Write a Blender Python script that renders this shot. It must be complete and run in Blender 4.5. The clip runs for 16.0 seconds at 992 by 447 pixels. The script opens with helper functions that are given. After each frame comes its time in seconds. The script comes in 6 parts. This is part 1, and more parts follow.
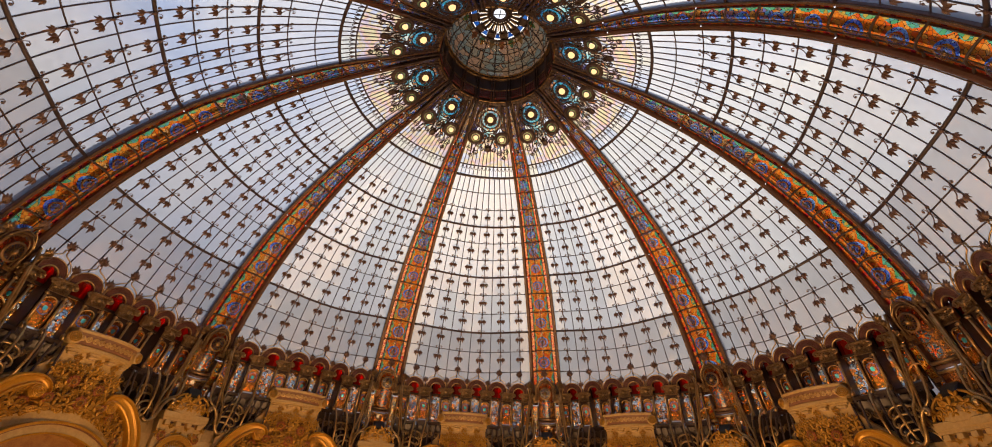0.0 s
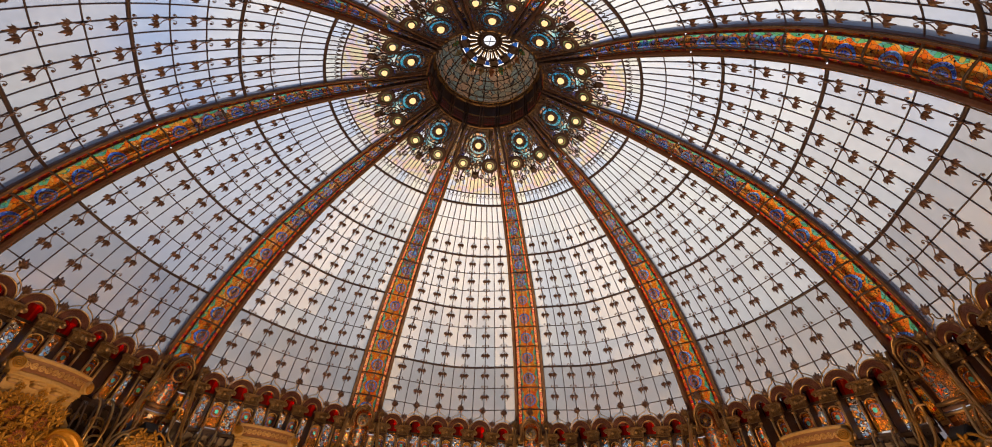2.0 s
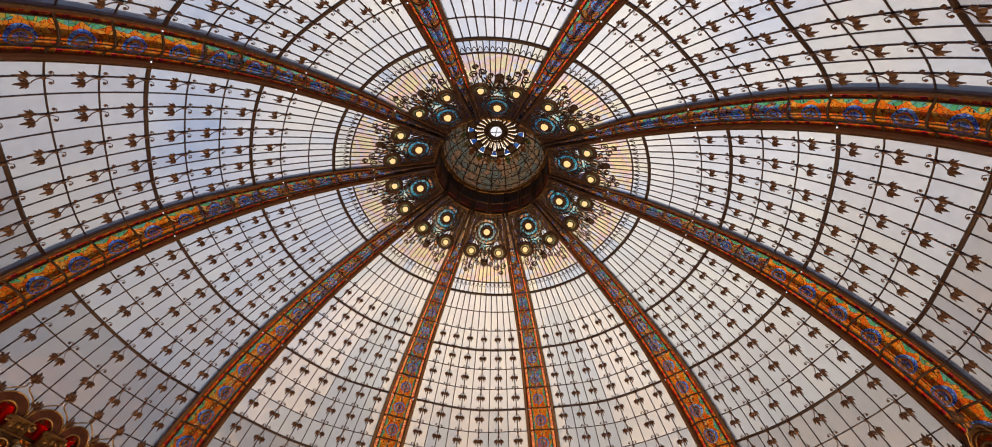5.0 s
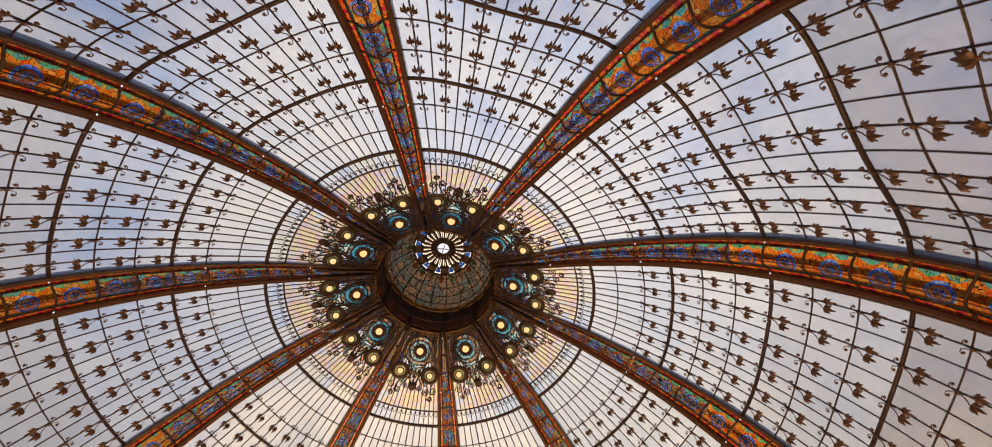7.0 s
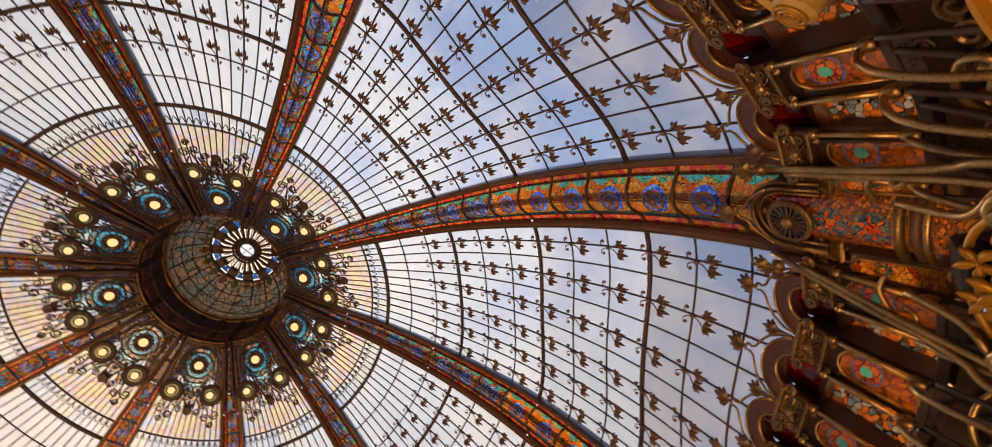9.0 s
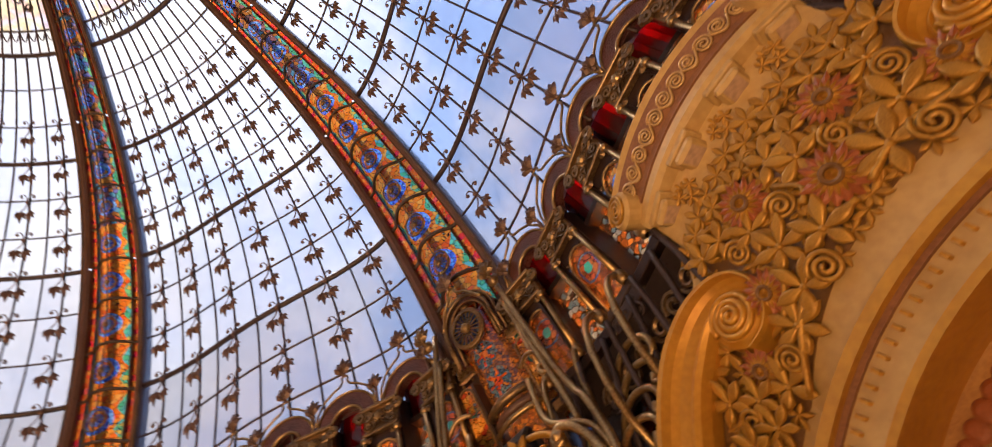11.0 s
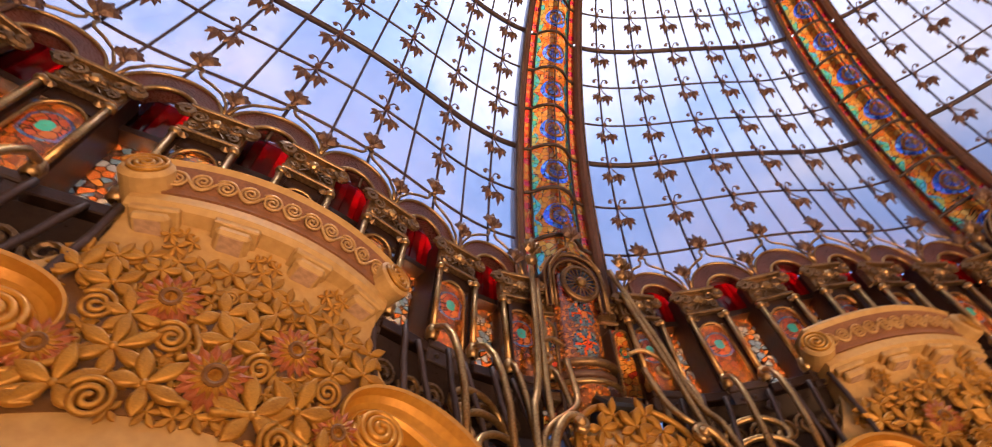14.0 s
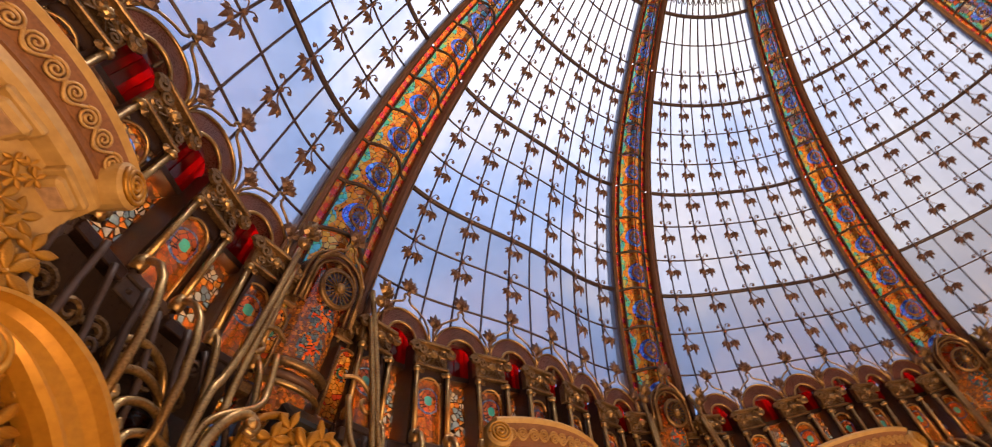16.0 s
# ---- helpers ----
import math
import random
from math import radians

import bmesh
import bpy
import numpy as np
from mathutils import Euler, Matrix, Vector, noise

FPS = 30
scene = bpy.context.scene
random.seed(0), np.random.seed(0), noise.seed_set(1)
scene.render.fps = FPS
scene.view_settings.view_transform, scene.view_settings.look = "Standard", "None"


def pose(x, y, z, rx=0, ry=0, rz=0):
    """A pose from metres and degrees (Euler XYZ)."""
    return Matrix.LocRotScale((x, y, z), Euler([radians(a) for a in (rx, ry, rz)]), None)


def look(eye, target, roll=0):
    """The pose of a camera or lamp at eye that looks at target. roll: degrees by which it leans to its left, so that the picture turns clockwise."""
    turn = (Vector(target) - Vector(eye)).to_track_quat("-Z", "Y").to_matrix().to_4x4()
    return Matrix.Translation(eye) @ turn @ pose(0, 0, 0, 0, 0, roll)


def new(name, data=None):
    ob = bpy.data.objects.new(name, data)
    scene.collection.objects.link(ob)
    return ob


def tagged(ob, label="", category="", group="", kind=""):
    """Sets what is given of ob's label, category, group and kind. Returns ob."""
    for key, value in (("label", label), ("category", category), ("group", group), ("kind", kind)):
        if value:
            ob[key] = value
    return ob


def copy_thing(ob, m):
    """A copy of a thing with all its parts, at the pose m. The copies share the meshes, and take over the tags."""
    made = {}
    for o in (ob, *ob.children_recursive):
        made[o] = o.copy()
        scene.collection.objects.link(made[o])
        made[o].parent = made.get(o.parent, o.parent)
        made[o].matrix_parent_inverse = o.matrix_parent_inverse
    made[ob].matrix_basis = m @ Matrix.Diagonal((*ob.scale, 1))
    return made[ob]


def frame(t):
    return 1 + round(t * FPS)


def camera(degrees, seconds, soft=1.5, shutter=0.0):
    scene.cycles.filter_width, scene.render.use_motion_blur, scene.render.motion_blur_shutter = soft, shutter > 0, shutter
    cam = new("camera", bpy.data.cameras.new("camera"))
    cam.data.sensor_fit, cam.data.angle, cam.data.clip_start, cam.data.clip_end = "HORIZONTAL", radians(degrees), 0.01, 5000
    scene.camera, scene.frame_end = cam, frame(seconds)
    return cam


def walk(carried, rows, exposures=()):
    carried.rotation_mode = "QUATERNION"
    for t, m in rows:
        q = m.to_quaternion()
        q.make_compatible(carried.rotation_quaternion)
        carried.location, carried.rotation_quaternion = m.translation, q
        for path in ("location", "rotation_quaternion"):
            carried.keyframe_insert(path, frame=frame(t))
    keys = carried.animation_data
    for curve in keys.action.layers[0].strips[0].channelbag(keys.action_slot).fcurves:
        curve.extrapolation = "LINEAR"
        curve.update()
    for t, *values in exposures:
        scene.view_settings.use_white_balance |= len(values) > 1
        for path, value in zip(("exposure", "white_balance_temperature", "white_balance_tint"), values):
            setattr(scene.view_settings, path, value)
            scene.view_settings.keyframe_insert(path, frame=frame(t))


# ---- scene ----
cam = camera(91.969, 16.0, soft=0.95, shutter=0.25)
walk(cam, [
    (0, pose(0.270, 10.565, 1.500, 122.03, -2.75, 175.24)),
    (0.5, pose(0.135, 10.400, 1.477, 122.63, -2.99, 174.81)),
    (1, pose(0.090, 10.230, 1.535, 123.49, -2.88, 174.04)),
    (1.5, pose(0.061, 10.078, 1.546, 124.86, -3.22, 173.44)),
    (2, pose(0.043, 9.944, 1.582, 126.39, -3.07, 173.72)),
    (2.5, pose(0.020, 9.774, 1.617, 127.09, -2.37, 174.45)),
    (3, pose(0.001, 9.678, 1.648, 128.39, -1.69, 175.08)),
    (3.2, pose(0.037, 9.722, 1.681, 129.60, -1.85, 174.90)),
    (5.3, pose(-0.156, 8.920, 1.467, 140.96, -3.09, 175.65)),
    (5.5, pose(-0.087, 8.801, 1.448, 142.62, -1.81, 174.80)),
    (6, pose(0.026, 8.743, 1.543, 145.72, 0.38, 170.23)),
    (6.5, pose(0.195, 8.506, 1.437, 149.86, 0.59, 168.45)),
    (7, pose(0.217, 8.356, 1.446, 155.23, 0.17, 165.57)),
    (7.5, pose(0.332, 8.218, 1.461, 159.39, 0.97, 162.69)),
    (8, pose(0.325, 8.261, 1.506, 162.87, 1.64, 156.60)),
    (8.5, pose(0.357, 8.197, 1.600, 164.20, 5.63, 143.05)),
    (8.7, pose(0.362, 8.142, 1.556, 163.77, 6.52, 137.22)),
    (10.8, pose(-0.066, 8.240, 1.684, 154.17, 9.83, 73.82)),
    (11, pose(-0.072, 8.172, 1.603, 153.18, 10.63, 65.61)),
    (11.5, pose(-0.057, 8.370, 1.652, 154.29, 9.56, 45.09)),
    (12, pose(-0.044, 8.383, 1.667, 153.17, 8.19, 24.79)),
    (12.5, pose(-0.162, 8.382, 1.642, 152.91, 9.35, 9.17)),
    (13, pose(-0.146, 8.337, 1.661, 151.79, 8.80, -2.17)),
    (13.5, pose(-0.104, 8.357, 1.616, 151.93, 8.25, -16.56)),
    (14, pose(-0.131, 8.357, 1.653, 151.08, 8.85, -35.07)),
    (14.5, pose(-0.143, 8.432, 1.698, 149.26, 10.39, -47.91)),
    (15, pose(-0.088, 8.369, 1.678, 147.70, 9.37, -57.50)),
    (15.5, pose(-0.131, 8.312, 1.723, 146.70, 11.13, -64.15)),
    (16, pose(-0.076, 8.175, 1.689, 145.84, 11.78, -73.13)),
], exposures=[(0, 0.34, 6450, 11), (3, 0.18, 6600, 11), (6, 0.0, 6900, 12), (8.5, 0.05, 6900, 12), (10.5, 0.50, 6000, 13), (12, 0.82, 5850, 17), (13.5, 1.06, 5750, 20), (14.2, 0.98, 5780, 21), (15, 0.86, 5920, 20), (16, 0.80, 6250, 16)])

# ---- light ----
world = bpy.data.worlds.new("sky")
scene.world = world
world.use_nodes = True
wn, wl = world.node_tree.nodes, world.node_tree.links
wn.clear()
w_out = wn.new("ShaderNodeOutputWorld")
w_bg = wn.new("ShaderNodeBackground")
w_sky = wn.new("ShaderNodeTexSky")
w_sky.sky_type = "NISHITA"
w_sky.sun_disc = False
SUN_EL, SUN_AZ = radians(66), radians(-108)
w_sky.sun_elevation, w_sky.sun_rotation = SUN_EL, radians(90) - SUN_AZ
w_bg.inputs["Strength"].default_value = 0.15
# broken cloud: a warm white bank on one side of the sky, blue gaps on the other
w_tc, w_dot, w_noise = wn.new("ShaderNodeTexCoord"), wn.new("ShaderNodeVectorMath"), wn.new("ShaderNodeTexNoise")
w_dot.operation = "DOT_PRODUCT"
w_dot.inputs[1].default_value = (-0.25, -0.83, 0.5)
w_noise.inputs["Scale"].default_value, w_noise.inputs["Detail"].default_value, w_noise.inputs["Roughness"].default_value = 2.6, 6, 0.55
w_map = wn.new("ShaderNodeMapRange")
w_map.inputs[1].default_value, w_map.inputs[2].default_value, w_map.inputs[3].default_value, w_map.inputs[4].default_value = -0.2, 1.0, -0.22, 0.36
w_add = wn.new("ShaderNodeMath")
w_add.operation = "ADD"
w_ramp = wn.new("ShaderNodeValToRGB")
w_ramp.color_ramp.elements[0].position, w_ramp.color_ramp.elements[1].position = 0.25, 0.85
w_ramp.color_ramp.elements[0].color = (0.20, 0.355, 0.70, 1)
w_ramp.color_ramp.elements[1].color = (1.10, 0.99, 0.82, 1)
for w_at, w_col in ((0.50, (0.375, 0.515, 0.81, 1)), (0.64, (0.80, 0.80, 0.86, 1))):
    w_ramp.color_ramp.elements.new(w_at).color = w_col
w_gain, w_mix = wn.new("ShaderNodeMix"), wn.new("ShaderNodeMix")
w_gain.data_type = w_mix.data_type = "RGBA"
w_gain.blend_type = "MULTIPLY"
w_gain.inputs["Factor"].default_value, w_mix.inputs["Factor"].default_value = 1.0, 0.86
w_gain.inputs["B"].default_value = (7.3, 7.3, 7.3, 1)
wl.new(w_tc.outputs["Generated"], w_dot.inputs[0])
wl.new(w_tc.outputs["Generated"], w_noise.inputs["Vector"])
wl.new(w_dot.outputs["Value"], w_map.inputs[0])
wl.new(w_map.outputs[0], w_add.inputs[0])
wl.new(w_noise.outputs["Fac"], w_add.inputs[1])
wl.new(w_add.outputs[0], w_ramp.inputs[0])
# an overcast sky is darker towards the horizon, more so behind the far side of the dome
w_up, w_lift, w_hor = wn.new("ShaderNodeVectorMath"), wn.new("ShaderNodeMapRange"), wn.new("ShaderNodeMix")
w_lift.inputs[1].default_value, w_lift.inputs[2].default_value, w_lift.inputs[3].default_value, w_lift.inputs[4].default_value = 0.1, 0.95, 0.24, 1.26
w_up.operation = "DOT_PRODUCT"
w_up.inputs[1].default_value = (-0.05, 0.13, 1.0)
w_hor.data_type, w_hor.blend_type = "RGBA", "MULTIPLY"
w_hor.inputs["Factor"].default_value = 1.0
wl.new(w_tc.outputs["Generated"], w_up.inputs[0])
wl.new(w_up.outputs["Value"], w_lift.inputs[0])
wl.new(w_ramp.outputs[0], w_hor.inputs["A"])
wl.new(w_lift.outputs[0], w_hor.inputs["B"])
wl.new(w_hor.outputs["Result"], w_gain.inputs["A"])
wl.new(w_sky.outputs[0], w_mix.inputs["A"])
wl.new(w_gain.outputs["Result"], w_mix.inputs["B"])
wl.new(w_mix.outputs["Result"], w_bg.inputs[0])
wl.new(w_bg.outputs[0], w_out.inputs[0])

sun = new("sun", bpy.data.lights.new("sun", "SUN"))
sun.data.energy, sun.data.angle, sun.data.color = 1.5, radians(14), (1.0, 0.90, 0.76)
sun.matrix_world = look((60 * math.cos(SUN_EL) * math.cos(SUN_AZ), 60 * math.cos(SUN_EL) * math.sin(SUN_AZ), 60 * math.sin(SUN_EL) + 8), (0, 0, 8))

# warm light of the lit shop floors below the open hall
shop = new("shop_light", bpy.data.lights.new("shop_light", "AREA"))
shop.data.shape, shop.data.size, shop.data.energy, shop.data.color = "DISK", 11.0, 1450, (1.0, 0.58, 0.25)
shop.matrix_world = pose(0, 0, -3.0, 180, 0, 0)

# ---- materials ----
def mat(name, color, rough=0.5, metal=0.0, grain=12.0, var=0.25, bump=0.2, color2=None, spec=0.5):
    """Principled surface with colour variation at two scales and fine relief."""
    m = bpy.data.materials.new(name)
    m.use_nodes = True
    n, l = m.node_tree.nodes, m.node_tree.links
    b = n["Principled BSDF"]
    tc = n.new("ShaderNodeTexCoord")
    big, fine = n.new("ShaderNodeTexNoise"), n.new("ShaderNodeTexNoise")
    big.inputs["Scale"].default_value, big.inputs["Detail"].default_value = grain * 0.12, 4
    fine.inputs["Scale"].default_value, fine.inputs["Detail"].default_value = grain * 1.7, 6
    add = n.new("ShaderNodeMath")
    add.operation = "ADD"
    half = n.new("ShaderNodeMath")
    half.operation = "MULTIPLY"
    half.inputs[1].default_value = 0.5
    ramp = n.new("ShaderNodeValToRGB")
    c2 = color2 or tuple(c * (1 - var) * 0.8 for c in color)
    ramp.color_ramp.elements[0].position, ramp.color_ramp.elements[1].position = 0.36, 0.62
    ramp.color_ramp.elements[0].color = (*c2, 1)
    ramp.color_ramp.elements[1].color = (*color, 1)
    rr = n.new("ShaderNodeMapRange")
    rr.inputs[3].default_value, rr.inputs[4].default_value = max(0.04, rough - 0.1), min(1, rough + 0.14)
    bp = n.new("ShaderNodeBump")
    bp.inputs["Strength"].default_value, bp.inputs["Distance"].default_value = bump, 0.01
    for t in (big, fine):
        l.new(tc.outputs["Object"], t.inputs["Vector"])
    l.new(big.outputs["Fac"], add.inputs[0])
    l.new(fine.outputs["Fac"], add.inputs[1])
    l.new(add.outputs[0], half.inputs[0])
    l.new(half.outputs[0], ramp.inputs[0])
    l.new(ramp.outputs[0], b.inputs["Base Color"])
    l.new(fine.outputs["Fac"], rr.inputs[0])
    l.new(rr.outputs[0], b.inputs["Roughness"])
    l.new(fine.outputs["Fac"], bp.inputs["Height"])
    l.new(bp.outputs[0], b.inputs["Normal"])
    b.inputs["Metallic"].default_value = metal
    b.inputs["Specular IOR Level"].default_value = spec
    return m


def glass_mat(name, colors, clear=0.4, cell=0.0, gloss=0.06, lead=0.0, by="object", tone=1.0):
    """Leaded or frosted glass: partly see-through, partly light-scattering, tinted piece by piece."""
    m = bpy.data.materials.new(name)
    m.use_nodes = True
    n, l = m.node_tree.nodes, m.node_tree.links
    n.clear()
    out = n.new("ShaderNodeOutputMaterial")
    tr, tl, gl = n.new("ShaderNodeBsdfTransparent"), n.new("ShaderNodeBsdfTranslucent"), n.new("ShaderNodeBsdfGlossy")
    gl.inputs["Roughness"].default_value = 0.12
    mix, mix2 = n.new("ShaderNodeMixShader"), n.new("ShaderNodeMixShader")
    mix.inputs[0].default_value, mix2.inputs[0].default_value = 1 - clear, gloss
    ramp = n.new("ShaderNodeValToRGB")
    ramp.color_ramp.interpolation = "CONSTANT" if cell or by != "noise" else "LINEAR"
    e = ramp.color_ramp.elements
    while len(e) < len(colors):
        e.new(0.5)
    for i, c in enumerate(colors):
        e[i].position = i / len(colors)
        e[i].color = (*(min(1, k * tone) for k in c), 1)
    tc = n.new("ShaderNodeTexCoord")
    if cell:
        vo = n.new("ShaderNodeTexVoronoi")
        vo.inputs["Scale"].default_value = 1 / cell
        l.new(tc.outputs["Object"], vo.inputs["Vector"])
        sep = n.new("ShaderNodeSeparateColor")
        l.new(vo.outputs["Color"], sep.inputs[0])
        l.new(sep.outputs[0], ramp.inputs[0])
    elif by == "island":
        ge = n.new("ShaderNodeNewGeometry")
        l.new(ge.outputs["Random Per Island"], ramp.inputs[0])
    elif by == "noise":
        no = n.new("ShaderNodeTexNoise")
        no.inputs["Scale"].default_value, no.inputs["Detail"].default_value = 1.9, 5
        spread = n.new("ShaderNodeMapRange")
        spread.inputs[1].default_value, spread.inputs[2].default_value = 0.30, 0.70
        l.new(tc.outputs["Object"], no.inputs["Vector"])
        l.new(no.outputs["Fac"], spread.inputs[0])
        l.new(spread.outputs[0], ramp.inputs[0])
    else:
        oi = n.new("ShaderNodeObjectInfo")
        l.new(oi.outputs["Random"], ramp.inputs[0])
    streak = n.new("ShaderNodeTexNoise")
    streak.inputs["Scale"].default_value, streak.inputs["Detail"].default_value = (1.2, 3) if by == "pane" else (9, 5)
    l.new(tc.outputs["Object"], streak.inputs["Vector"])
    mr = n.new("ShaderNodeMapRange")
    mr.inputs[1].default_value, mr.inputs[2].default_value = 0.3, 0.7
    mr.inputs[3].default_value, mr.inputs[4].default_value = (0.95, 1.0) if by == "pane" else (0.82, 1.0)
    l.new(streak.outputs["Fac"], mr.inputs[0])
    mul = n.new("ShaderNodeMix")
    mul.data_type, mul.blend_type = "RGBA", "MULTIPLY"
    mul.inputs["Factor"].default_value = 1.0
    l.new(ramp.outputs[0], mul.inputs["A"])
    l.new(mr.outputs[0], mul.inputs["B"])
    last = mul.outputs["Result"]
    if lead and cell:
        ed = n.new("ShaderNodeTexVoronoi")
        ed.feature = "DISTANCE_TO_EDGE"
        ed.inputs["Scale"].default_value = 1 / cell
        l.new(tc.outputs["Object"], ed.inputs["Vector"])
        gt = n.new("ShaderNodeMath")
        gt.operation = "GREATER_THAN"
        gt.inputs[1].default_value = lead
        l.new(ed.outputs["Distance"], gt.inputs[0])
        mm = n.new("ShaderNodeMix")
        mm.data_type, mm.blend_type = "RGBA", "MIX"
        mm.inputs["A"].default_value = (0.02, 0.015, 0.012, 1)
        l.new(gt.outputs[0], mm.inputs["Factor"])
        l.new(last, mm.inputs["B"])
        last = mm.outputs["Result"]
    l.new(last, tr.inputs[0])
    l.new(last, tl.inputs[0])
    l.new(tr.outputs[0], mix.inputs[1])
    l.new(tl.outputs[0], mix.inputs[2])
    l.new(mix.outputs[0], mix2.inputs[1])
    l.new(gl.outputs[0], mix2.inputs[2])
    l.new(mix2.outputs[0], out.inputs[0])
    return m


def glow_mat(name, color, strength):
    m = bpy.data.materials.new(name)
    m.use_nodes = True
    n, l = m.node_tree.nodes, m.node_tree.links
    n.clear()
    out, em = n.new("ShaderNodeOutputMaterial"), n.new("ShaderNodeEmission")
    em.inputs[0].default_value, em.inputs[1].default_value = (*color, 1), strength
    l.new(em.outputs[0], out.inputs[0])
    return m


IRON = mat("dark bronze iron", (0.080, 0.054, 0.052), 0.46, 0.3, 20)
BROWN = mat("brown painted rib", (0.15, 0.078, 0.055), 0.42, 0.15, 16)
BRASS = mat("aged brass", (0.56, 0.38, 0.16), 0.30, 0.85, 30, color2=(0.22, 0.13, 0.06))
DARKGOLD = mat("dull gilt metal", (0.32, 0.20, 0.09), 0.34, 0.7, 30, color2=(0.08, 0.048, 0.028))
GOLD = mat("gilded plaster", (0.55, 0.28, 0.030), 0.38, 0.42, 25, color2=(0.31, 0.14, 0.012))
CREAM = mat("cream painted plaster", (0.56, 0.36, 0.125), 0.55, 0.0, 9, color2=(0.42, 0.255, 0.078))
OCHRE = mat("ochre gilt moulding", (0.60, 0.29, 0.022), 0.32, 0.35, 14, color2=(0.46, 0.20, 0.014))
MAROON = mat("maroon mosaic arch", (0.125, 0.050, 0.040), 0.26, 0.0, 40, color2=(0.05, 0.020, 0.017))
PIERBRONZE = mat("blackened pier bronze", (0.050, 0.026, 0.020), 0.30, 0.4, 45, color2=(0.020, 0.011, 0.009))
REDPAINT = mat("red petal paint", (0.42, 0.125, 0.035), 0.45, 0.1, 30, color2=(0.28, 0.075, 0.02))
# gilt darkened to hold the shade between leaves; also colours the flower eyes
GROUND = mat("gilt shaded for gaps and flower eyes", (0.23, 0.11, 0.028), 0.5, 0.2, 20, color2=(0.14, 0.06, 0.015))

LEAFMETAL = mat("bronze leaf", (0.19, 0.112, 0.080), 0.45, 0.4, 30)
BLACK = mat("black lamp housing", (0.012, 0.012, 0.014), 0.35, 0.0, 20)
STONE = mat("grey floor stone", (0.34, 0.30, 0.26), 0.4, 0.0, 3)
NICHEDARK = mat("near-black brown behind the niches", (0.04, 0.024, 0.018), 0.6, 0.0, 6)
ZINC = mat("grey zinc", (0.36, 0.30, 0.26), 0.55, 0.2, 4)
LILAC = mat("pale grey paint", (0.42, 0.40, 0.42), 0.6, 0.0, 4)
CLEAR = glass_mat("clear outer skin", [(0.97, 0.97, 0.97), (0.96, 0.97, 0.97)], clear=1.0, gloss=0.0)
DARKGLASS = glass_mat("leaded niche glass", [(0.30, 0.52, 0.90), (0.95, 0.34, 0.07), (0.55, 0.70, 0.92), (1.0, 0.48, 0.10), (0.20, 0.12, 0.10), (0.85, 0.82, 0.80), (0.95, 0.30, 0.05), (0.24, 0.46, 0.80)], clear=0.72, cell=0.07, lead=0.06)
PIERGLASS = glass_mat("leaded pier glass", [(1.0, 0.36, 0.03), (1.0, 0.28, 0.02), (0.98, 0.44, 0.08), (0.80, 0.18, 0.03), (1.0, 0.40, 0.04), (0.40, 0.14, 0.06)], clear=0.75, cell=0.065, lead=0.05)
TEAL = glass_mat("green and teal glass", [(0.10, 0.42, 0.18), (0.14, 0.52, 0.30), (0.22, 0.52, 0.18), (0.14, 0.44, 0.36), (0.70, 0.42, 0.06)], clear=0.65, cell=0.08, lead=0.03)
SKYBLUE = glass_mat("turquoise glass", [(0.16, 0.58, 0.85), (0.22, 0.68, 0.88), (0.12, 0.45, 0.90), (0.62, 0.86, 0.88), (0.90, 0.42, 0.22)], clear=0.4, cell=0.10, lead=0.05)
LANTERN = glass_mat("smoky lantern glass", [(0.12, 0.095, 0.065), (0.16, 0.10, 0.06), (0.09, 0.095, 0.08), (0.18, 0.10, 0.06)], clear=0.35, cell=0.24, lead=0.04)
ROSERIM = glass_mat("blue and yellow rim glass", [(0.92, 0.92, 0.92), (0.98, 0.94, 0.80), (0.84, 0.88, 0.96), (0.78, 0.84, 0.94), (0.96, 0.90, 0.84)], clear=0.5)
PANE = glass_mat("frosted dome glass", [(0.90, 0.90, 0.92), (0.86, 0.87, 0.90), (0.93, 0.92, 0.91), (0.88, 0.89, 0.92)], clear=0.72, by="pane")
# the dimming toward the dome's foot is put into these two pane tints
PANE_MID = glass_mat("frosted glass dimmed for the middle rows", [(0.83, 0.81, 0.82), (0.79, 0.78, 0.80), (0.86, 0.83, 0.82), (0.81, 0.80, 0.82)], clear=0.70, by="pane")
PANE_LOW = glass_mat("grey frosted glass dimmed for the lowest rows", [(0.65, 0.61, 0.60), (0.61, 0.58, 0.58), (0.68, 0.63, 0.61), (0.63, 0.60, 0.60)], clear=0.70, by="pane")
RED = glass_mat("red glass", [(0.55, 0.016, 0.012), (0.22, 0.007, 0.008), (0.70, 0.03, 0.015), (0.08, 0.004, 0.005), (0.36, 0.011, 0.01)], clear=0.45, by="island")
FIELD = glass_mat("amber mosaic glass", [(1.0, 0.22, 0.012), (1.0, 0.16, 0.010), (1.0, 0.30, 0.025), (1.0, 0.19, 0.012), (0.98, 0.11, 0.012), (1.0, 0.25, 0.02), (1.0, 0.36, 0.05)], clear=0.62, cell=0.09, lead=0.03)
FLOWER = glass_mat("scarlet flower glass", [(1.0, 0.03, 0.025), (0.95, 0.05, 0.03), (1.0, 0.10, 0.06), (0.9, 0.02, 0.05)], clear=0.75, cell=0.05, lead=0.04)
